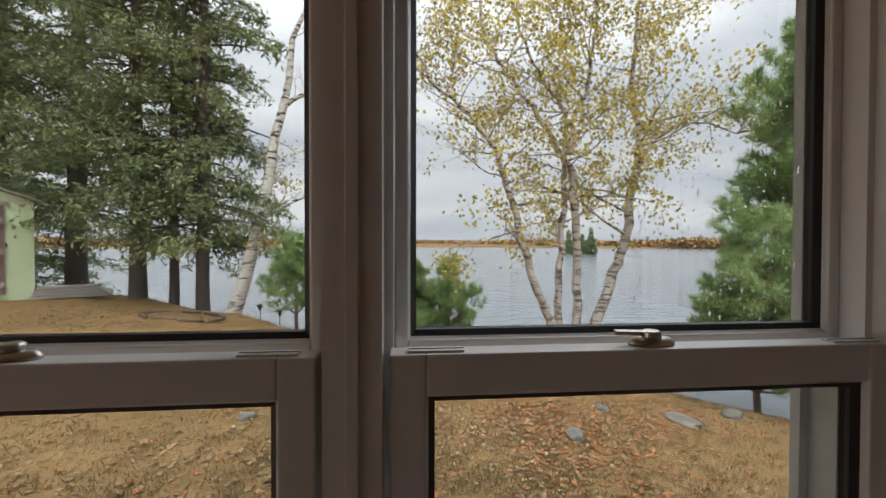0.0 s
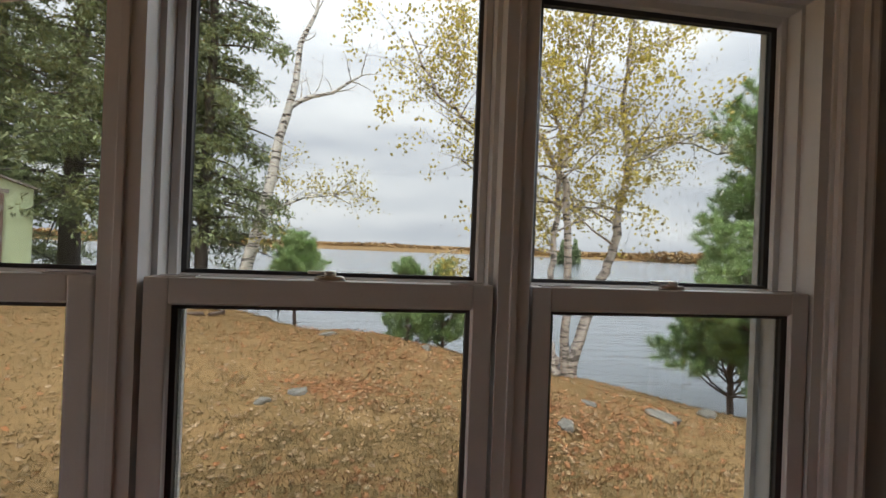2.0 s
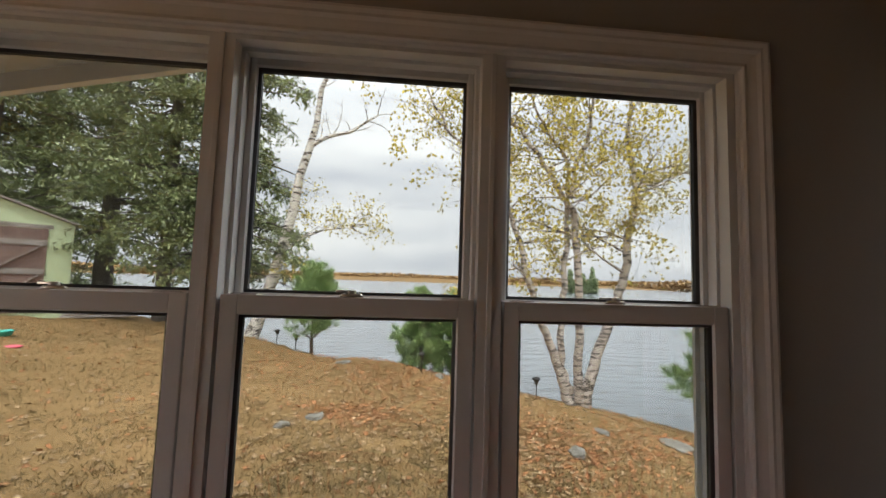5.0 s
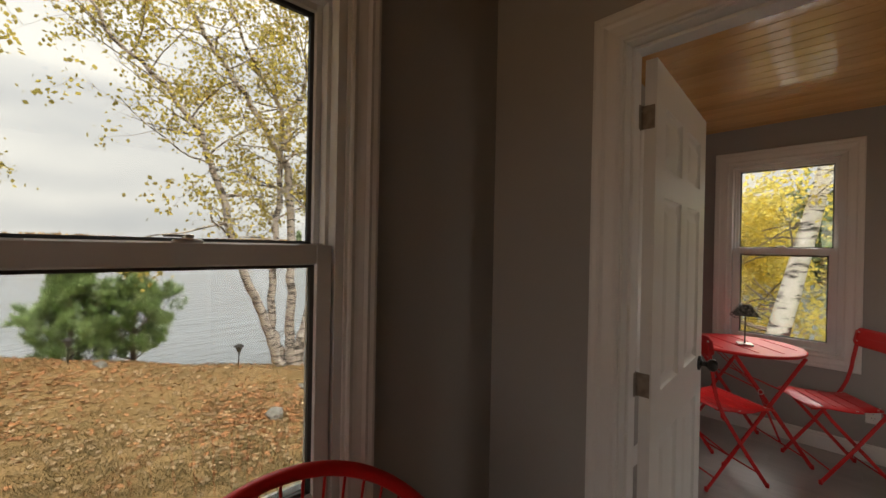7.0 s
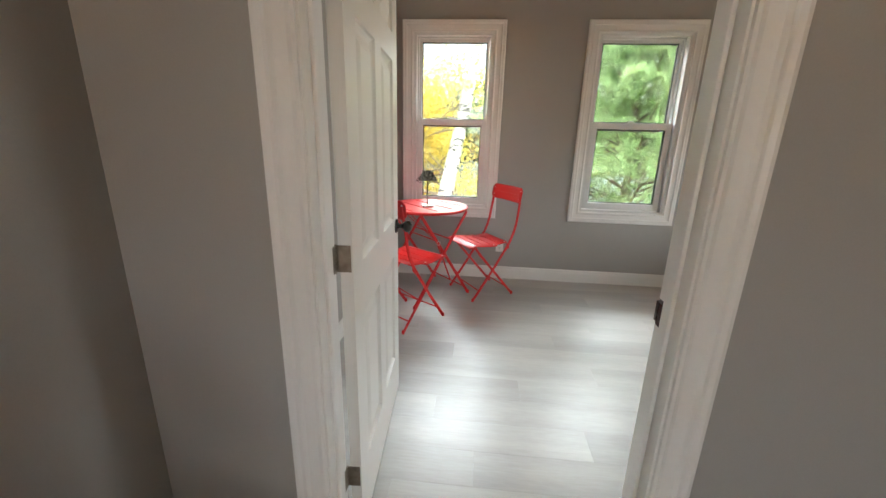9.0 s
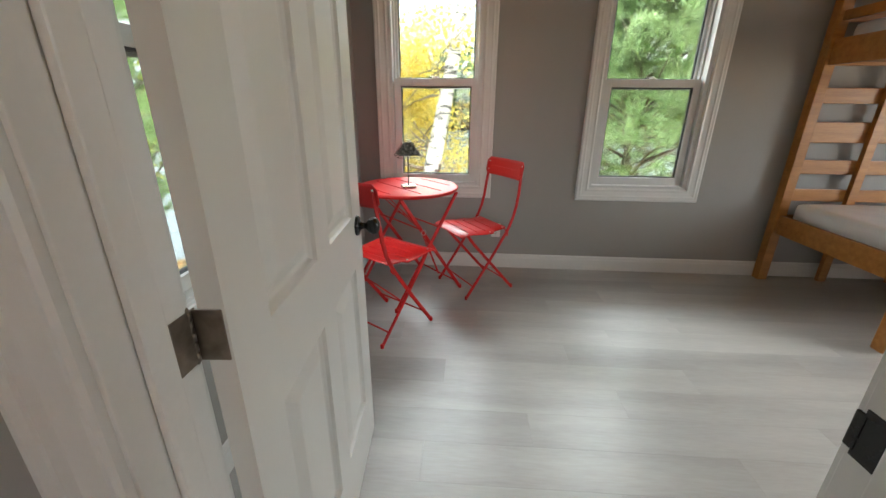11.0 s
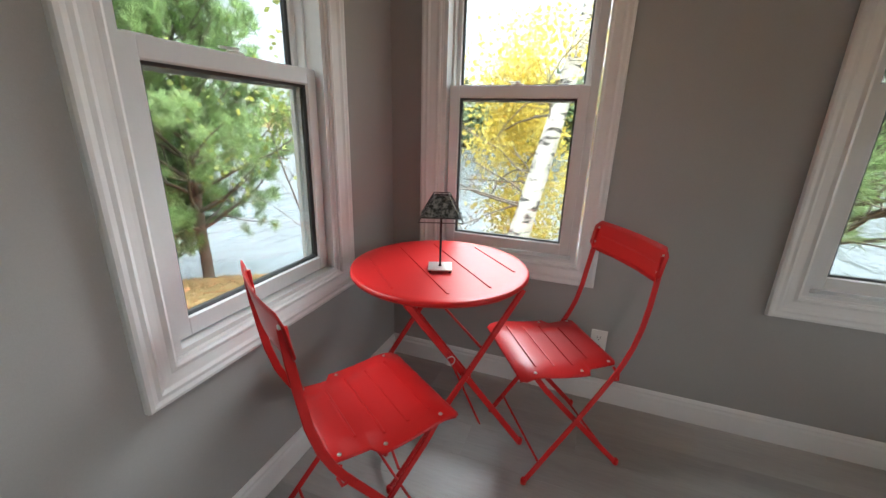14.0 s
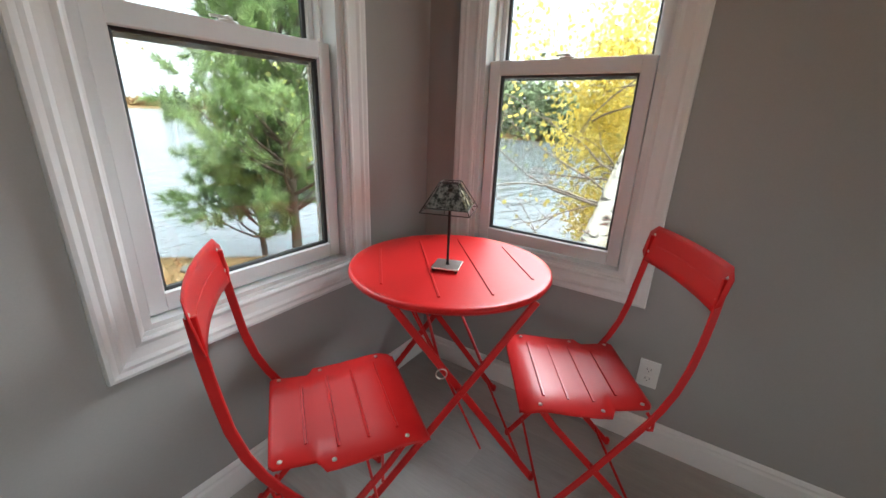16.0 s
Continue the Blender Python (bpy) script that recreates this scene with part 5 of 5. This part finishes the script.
# ---- shed, lamps, stones and litter on the lawn ----
def garden_shed():
    sx, sy = -8.78, 9.18
    sh = thing("garden_shed", pose(sx, sy, gz(sx, sy), 0, 0, 44), "small pale green shed with weathered wooden double doors", "shed")
    hw, ez, pz, dp = 1.34, 2.22, 2.72, 3.0
    bm = bmesh.new()
    prof = [(-hw, -0.3), (hw, -0.3), (hw, ez), (0, pz), (-hw, ez)]
    a = [bm.verts.new((x, 0, z)) for x, z in prof]
    b = [bm.verts.new((x, dp, z)) for x, z in prof]
    for k in range(5):
        bm.faces.new((a[k], a[(k + 1) % 5], b[(k + 1) % 5], b[k]))
    bm.faces.new(a)
    bm.faces.new(b[::-1])
    bmesh.ops.recalc_face_normals(bm, faces=bm.faces)
    part("wall", bm, M_SHED, sh)
    for s in (-1, 1):
        d = Vector((hw * s, 0, ez - pz)).normalized()
        n = Vector((-d.z * s, 0, abs(d.x)))
        p0, p1 = Vector((0, 0, pz + 0.012)), Vector((0, 0, pz + 0.012)) + d * 1.55
        bm = bmesh.new()
        q = [bm.verts.new(p + n * t + Vector((0, y, 0))) for p in (p0, p1) for t in (0, 0.04) for y in (-0.12, dp + 0.1)]
        for f in ((0, 1, 3, 2), (4, 6, 7, 5), (0, 4, 5, 1), (2, 3, 7, 6), (0, 2, 6, 4), (1, 5, 7, 3)):
            bm.faces.new([q[i] for i in f])
        bmesh.ops.recalc_face_normals(bm, faces=bm.faces)
        part("roof", bm, M_GREYWOOD, sh, "thin grey roof sheet")
    for s in (-1, 1):
        dr = part("shed_door", boxes((0.012 if s > 0 else -0.87, 0.87 if s > 0 else -0.012, -0.02, -0.004, 0.04, 2.06)), M_BARN, sh, "weathered brown plank door with a Z brace")
        for k in range(6):
            x0 = (0.012 + 0.143 * k) if s > 0 else (-0.87 + 0.143 * k)
            part("plank", boxes((x0 + 0.002, x0 + 0.139, -0.038, -0.02, 0.04, 2.06 + 0.01 * (k % 2)), bevel=0.002), M_BARN, dr)
        xa, xb = (0.02, 0.86) if s > 0 else (-0.86, -0.02)
        for z in (0.25, 1.02, 1.72):
            part("door_rail", boxes((xa, xb, -0.062, -0.038, z - 0.065, z + 0.065), bevel=0.003), M_GREYWOOD, dr)
        part("door_brace", rod(bmesh.new(), [(xa + 0.06 if s > 0 else xb - 0.06, -0.05, 1.09), (xb - 0.08 if s > 0 else xa + 0.08, -0.05, 1.66)], flat(0.022, 0.12), up=(0, 1, 0)), M_GREYWOOD, dr)
        part("door_brace", rod(bmesh.new(), [(xa + 0.06 if s > 0 else xb - 0.06, -0.05, 0.32), (xb - 0.08 if s > 0 else xa + 0.08, -0.05, 0.95)], flat(0.022, 0.12), up=(0, 1, 0)), M_GREYWOOD, dr)
    part("header_trim", boxes((-0.95, 0.95, -0.03, 0.0, 2.08, 2.17), bevel=0.003), M_GREYWOOD, sh)
    part("hasp", boxes((-0.09, 0.09, -0.075, -0.062, 1.0, 1.03), bevel=0.002), M_DARK, sh)


garden_shed()


def solar_lamp(x, y):
    lp = thing("garden_lamp", pose(x, y, gz(x, y) - 0.02, 0, 0, 17 * x), "small dark solar garden lamp on a stake", "garden lamp", "solar garden lamps")
    part("stake", lathe([(0.004, 0), (0.009, 0.04), (0.009, 0.29), (0.016, 0.30)], 10), M_DARK, lp)
    part("lantern", lathe([(0.02, 0.30), (0.035, 0.315), (0.052, 0.39), (0.05, 0.395)], 8), M_SHADE, lp)
    for k in range(4):
        a = math.pi / 4 + k * math.pi / 2
        part("lantern_bar", rod(bmesh.new(), [(0.03 * math.cos(a), 0.03 * math.sin(a), 0.305), (0.054 * math.cos(a), 0.054 * math.sin(a), 0.40)], circle(0.004, 6)), M_DARK, lp)
    part("cap", lathe([(0.085, 0.395), (0.088, 0.402), (0.05, 0.43), (0.03, 0.445), (0.002, 0.45)], 20), M_DARK, lp)


for xy in ((-1.93, 9.4), (1.13, 7.8), (3.26, 6.7), (-2.5, 9.75)):
    solar_lamp(*xy)


def stone(x, y, sx, sy, sz, seed, sink=0.35):
    rng = np.random.RandomState(seed)
    bm = bmesh.new()
    bmesh.ops.create_icosphere(bm, subdivisions=3, radius=1.0)
    off = Vector(rng.uniform(-20, 20, 3))
    for v in bm.verts:
        k = 1 + 0.35 * noise.noise(v.co * 1.3 + off) + 0.12 * noise.noise(v.co * 4 + off)
        v.co = Vector((v.co.x * sx, v.co.y * sy, v.co.z * sz)) * k
    ob = part("stone", bm, M_ROCK)
    for p in ob.data.polygons:
        p.use_smooth = True
    ob.matrix_world = pose(x, y, gz(x, y) + sz * (0.5 - sink), 0, 0, rng.uniform(0, 180))
    return tagged(ob, "flat lichen-grey stone half sunk in the lawn", "stone", "lawn stones")


for k, row in enumerate(((-0.42, 4.85, 0.17, 0.11, 0.055), (3.77, 5.2, 0.13, 0.08, 0.05), (4.8, 4.95, 0.27, 0.15, 0.055), (3.0, 4.3, 0.15, 0.10, 0.06), (1.5, 7.7, 0.2, 0.1, 0.06), (-0.6, 8.3, 0.22, 0.1, 0.06), (6.2, 5.7, 0.2, 0.15, 0.1), (-0.7, 4.4, 0.1, 0.07, 0.05))):
    stone(*row, 50 + k)


def lawn_scatter(n, seed, patches):
    """Places on the lawn in view of the windows, thicker in some patches."""
    rng = np.random.RandomState(seed)
    pts = np.stack([rng.uniform(-11, 8.5, n), rng.uniform(1.2, 13.5, n)], 1)
    extra = [np.array((px, py)) + rng.normal(0, 1, (m, 2)) * (ax, ay) for px, py, ax, ay, m in patches]
    pts = np.concatenate([pts, *extra])
    x, y = pts.T
    ok = (shore_y(np.minimum(x, 10.8)) - y > 0.2) & (x < 9.5) & (y > 0.7)
    pts = pts[ok]
    return pts, rng


def fallen_leaves(name, n, seed, patches, size, material, label):
    pts, rng = lawn_scatter(n, seed, patches)
    m = len(pts)
    a = rng.uniform(0, 2 * math.pi, m)
    s = size * rng.uniform(0.55, 1.2, m)
    z = ground_z(pts[:, 0], pts[:, 1]) + 0.019
    u = np.stack([np.cos(a), np.sin(a), rng.normal(0, 0.25, m)], 1) * s[:, None]
    v = np.stack([-np.sin(a), np.cos(a), rng.normal(0, 0.25, m)], 1) * s[:, None] * 0.42
    c = np.stack([pts[:, 0], pts[:, 1], z], 1)
    lift = np.stack([np.zeros(m), np.zeros(m), s * rng.uniform(0.03, 0.2, m)], 1)
    V = np.stack([c - u * 0.5, c - u * 0.1 - v + lift, c + u * 0.5 + lift * 0.3, c - u * 0.1 + v + lift * 0.8, c + u * 0.25 - v * 0.7, c + u * 0.25 + v * 0.7], 1).reshape(-1, 3)
    k = np.arange(m)[:, None] * 6
    F = np.concatenate([k + np.array([[0, 1, 4]]), k + np.array([[0, 4, 5]]), k + np.array([[0, 5, 3]]), k + np.array([[4, 2, 5]])]).tolist()
    tagged(np_part(name, V, F, material), label, "leaves", kind="stuff")


fallen_leaves("fallen_leaves", 4200, 61, ((0.2, 4.6, 1.0, 0.6, 400), (2.8, 4.5, 0.8, 0.7, 500), (1.2, 3.0, 1.5, 0.7, 260), (-1.0, 3.2, 1.5, 0.9, 160), (1.0, 6.5, 1.4, 0.8, 500)), 0.06, M_LITTER, "tan fallen leaves scattered over the lawn")
fallen_leaves("russet_leaves", 4500, 62, ((0.15, 5.2, 0.45, 0.25, 500), (2.9, 4.4, 0.5, 0.6, 700), (0.9, 7.0, 0.9, 0.9, 900), (4.5, 5.0, 0.7, 0.5, 400), (-1.0, 8.0, 1.6, 1.0, 900)), 0.06, M_LITTER_R, "russet fallen leaves in drifts on the lawn")


def grass():
    pts, rng = lawn_scatter(110000, 63, ((0.8, 2.8, 2.0, 0.9, 30000), (2.5, 4.0, 2.0, 1.0, 20000)))
    m = len(pts)
    h, w = rng.uniform(0.02, 0.055, m), rng.uniform(0.003, 0.006, m)
    a = rng.uniform(0, 2 * math.pi, m)
    c = np.stack([pts[:, 0], pts[:, 1], ground_z(pts[:, 0], pts[:, 1]) - 0.004], 1)
    side = np.stack([np.cos(a), np.sin(a), np.zeros(m)], 1) * w[:, None]
    tip = np.stack([rng.normal(0, 0.035, m), rng.normal(0, 0.035, m), h], 1)
    V = np.stack([c - side, c + side, c + tip], 1).reshape(-1, 3)
    tagged(np_part("grass", V, np.arange(3 * m).reshape(-1, 3), M_GRASS), "short dry straw-coloured grass", "grass", kind="stuff")


grass()

logs = thing("log_ring", pose(-3.9, 9.1, gz(-3.9, 9.1)), "low ring of weathered logs round a fire pit", "fire pit")
for k in range(9):
    a0, a1 = 2 * math.pi * k / 9 + 0.06, 2 * math.pi * (k + 1) / 9 - 0.09 * (k % 3)
    part("log", rod(bmesh.new(), [(0.85 * math.cos(a0), 0.5 * math.sin(a0), 0.01 - 0.085 * 0.85 * math.cos(a0)), (0.85 * math.cos(a1), 0.5 * math.sin(a1), 0.015 - 0.085 * 0.85 * math.cos(a1))], circle(0.042, 9)), M_BARK_P, logs)
bench = thing("plank_stack", pose(-7.3, 10.5, gz(-7.3, 10.5), 0, 0, 30), "low stack of weathered grey planks by the shed", "planks")
for k in range(4):
    part("board", boxes((-0.75 + 0.05 * k, 0.75 - 0.08 * k, -0.16, 0.16, 0.02 + 0.075 * k, 0.085 + 0.075 * k), bevel=0.006), M_GREYWOOD, bench)

tub = tagged(part("tub", lathe([(0.13, 0.0), (0.17, 0.09), (0.18, 0.1), (0.165, 0.1), (0.125, 0.02), (0.01, 0.015)], 24), mat("teal_plastic", (0.05, 0.42, 0.36), (0.07, 0.5, 0.42), 0.4)), "small teal plastic tub lying on the lawn", "tub")
tub.matrix_world = pose(-6.97, 7.66, gz(-6.97, 7.66))
disc = tagged(part("toy_disc", lathe([(0.12, 0.0), (0.135, 0.012), (0.13, 0.028), (0.1, 0.034), (0.01, 0.034)], 24), mat("pink_plastic", (0.75, 0.10, 0.16), (0.8, 0.14, 0.2), 0.4)), "pink plastic toy disc lying on the lawn", "toy")
disc.matrix_world = pose(-6.08, 6.92, gz(-6.08, 6.92))

# eave over the den window
eave = bmesh.new()
for x0, x1 in ((-4.2, 1.9),):
    zz = lambda x: 2.49 + (x + 0.55) * 0.22
    q = [eave.verts.new((x, y, zz(x) + t)) for x in (x0, x1) for y in (WY + 0.165, 1.28) for t in (0.0, 0.06)]
    for f in ((0, 1, 3, 2), (4, 6, 7, 5), (0, 4, 5, 1), (2, 3, 7, 6), (0, 2, 6, 4), (1, 5, 7, 3)):
        eave.faces.new([q[i] for i in f])
    q = [eave.verts.new((x, y, zz(x) + t)) for x in (x0, x1) for y in (1.28, 1.32) for t in (-0.09, 0.09)]
    for f in ((0, 1, 3, 2), (4, 6, 7, 5), (0, 4, 5, 1), (2, 3, 7, 6), (0, 2, 6, 4), (1, 5, 7, 3)):
        eave.faces.new([q[i] for i in f])
bmesh.ops.recalc_face_normals(eave, faces=eave.faces)
tagged(part("eave", eave, M_TRIM), "white soffit and rake board of the roof overhang", "eave", kind="structure")


# ---- far woods across the lake ----
def far_woods(name, az0, az1, depth, n, high, size, seed, material, label, base=0.0, rough=0.22):
    rng = np.random.RandomState(seed)
    az = rng.uniform(az0, az1, n)
    far = np.interp(az, (-180, -30, 0, 25, 45, 55, 62, 70, 100, 180), (420, 420, 420, 420, 300, 130, 82, 64, 60, 75))
    r = far + 4 + depth * rng.rand(n) ** 1.5
    crown = 0.72 + 0.16 * np.sin(az * 0.31 + seed) + rough * (np.sin(az * 6.3) + 0.8 * np.sin(az * 23.0))
    top = high * np.clip(crown, 0.35, 1.2)
    x, y = r * np.sin(np.radians(az)), r * np.cos(np.radians(az))
    z = WATER_Z + base + top * rng.rand(n) ** 0.8
    v, f = leaf_quads(np.stack([x, y, z], 1), size, rng, 1.2)
    tagged(np_part(name, v, f, material), label, "woods", kind="stuff")


far_woods("far_woods", -75, 50, 40, 20000, 8.5, 2.4, 71, M_FAR, "distant russet autumn woods across the lake", rough=0.05)
far_woods("bay_woods", 46, 60, 20, 6000, 10, 1.4, 74, M_FAR, "russet trees along the bay")
far_woods("east_woods", 52, 150, 14, 24000, 11, 0.9, 75, M_FARG, "green woods on the near opposite shore")
far_woods("east_yellow_woods", 88, 150, 6, 5000, 5, 0.8, 76, M_LEAF_Y, "yellow autumn trees on the near opposite shore")
pt_rng = np.random.RandomState(77)
pt_az, pt_r = pt_rng.uniform(23.3, 27.0, 7000), pt_rng.uniform(150, 162, 7000)
pt_h = 9.0 * np.clip(0.55 + 0.3 * np.sin(pt_az * 4.1) + 0.2 * np.sin(pt_az * 11.0), 0.3, 1.1) * pt_rng.rand(7000) ** 0.8
pt_v, pt_f = leaf_quads(np.stack([pt_r * np.sin(np.radians(pt_az)), pt_r * np.cos(np.radians(pt_az)), WATER_Z + pt_h], 1), 0.75, pt_rng, 1.2)
tagged(np_part("point_woods", pt_v, pt_f, M_FARG), "green wooded point across the water", "woods", kind="stuff")


# ---- raindrops on two panes ----
M_DROP = mat("water_drop", (0.9, 0.92, 0.93), (0.9, 0.92, 0.93), 0.05)
M_DROP.node_tree.nodes["Principled BSDF"].inputs["Transmission Weight"].default_value = 0.85
M_DROP.node_tree.nodes["Principled BSDF"].inputs["IOR"].default_value = 1.33


def raindrops(m, x0, x1, z0, z1, y, n, seed, label):
    """Tiny domes on the outer face of a pane, some run down into short streaks."""
    rng = np.random.RandomState(seed)
    V, F = [], []
    for _ in range(n):
        cx, cz = rng.uniform(x0, x1), rng.uniform(z0, z1)
        r = rng.uniform(0.0008, 0.0022)
        long = 1.0 if rng.rand() < 0.7 else rng.uniform(1.5, 3.5)
        b = len(V)
        for k in range(6):
            a = 2 * math.pi * k / 6
            V.append((cx + r * math.cos(a), y, cz + r * long * math.sin(a)))
        V.append((cx, y + r * 0.8, cz))
        F += [(b + k, b + (k + 1) % 6, b + 6) for k in range(6)]
    ob = np_part("raindrops", V, F, M_DROP, smooth=True)
    ob.matrix_world = m
    tagged(ob, label, "raindrops", kind="stuff")


raindrops(pose(0, WY, 0), TX[0] + 0.02, TX[0] + 0.31, 1.43, 2.0, 0.1022, 420, 81, "fine raindrops on the upper window pane")
raindrops(pose(0, WY, 0), TX[1] - 0.3, TX[1] + 0.3, 1.43, 1.75, 0.1022, 110, 82, "fine raindrops on the upper window pane")
raindrops(pose(WIN_C[0], WY, 0), -0.2, 0.27, 0.8, 1.39, 0.0565, 420, 83, "fine raindrops on the corner window pane")

# ---- bedroom floor, plank by plank ----
floor = tagged(part("floor", boxes((DX0, WX, R2Y, WY, -0.12, -0.006)), M_FLOOR), "grey wood-look vinyl plank floor", "floor", kind="structure")
tagged(part("floor_den", boxes((R1X, DX0 - 0.001, R1Y, WY, -0.12, 0.0)), M_FLOOR), "grey wood-look floor of the den", "floor", kind="structure")


def plank_mesh(w, l):
    b = 0.00025
    bm = bmesh.new()
    lo = [bm.verts.new(p) for p in ((0, 0, -0.006), (w, 0, -0.006), (w, -l, -0.006), (0, -l, -0.006))]
    md = [bm.verts.new(p) for p in ((0, 0, -b), (w, 0, -b), (w, -l, -b), (0, -l, -b))]
    up = [bm.verts.new(p) for p in ((b, -b, 0), (w - b, -b, 0), (w - b, -l + b, 0), (b, -l + b, 0))]
    for a, c in ((lo, md), (md, up)):
        for k in range(4):
            bm.faces.new((a[k], a[(k + 1) % 4], c[(k + 1) % 4], c[k]))
    bm.faces.new(up)
    bmesh.ops.recalc_face_normals(bm, faces=bm.faces)
    me = bpy.data.meshes.new("plank")
    bm.to_mesh(me)
    bm.free()
    me.materials.append(M_FLOOR)
    return me


PLANKS = {}
PW, PL = 0.182, 1.22
rp = random.Random(2)
x, col = DX0, 0
while x < WX - 0.002:
    w = round(min(PW, WX - x) - 0.0002, 4)
    y = WY
    first = PL * ((col * 0.37 + rp.uniform(0, 0.12)) % 1.0)
    first = max(first, 0.2)
    while y > R2Y + 0.002:
        l = round(min(first if y == WY else PL, y - R2Y) - 0.0002, 4)
        key = (w, l)
        if key not in PLANKS:
            PLANKS[key] = plank_mesh(w, l)
        ob = new("plank", PLANKS[key])
        ob.location = (x, y, 0)
        ob.parent = floor
        y -= l + 0.0002
    x += w + 0.0002
    col += 1
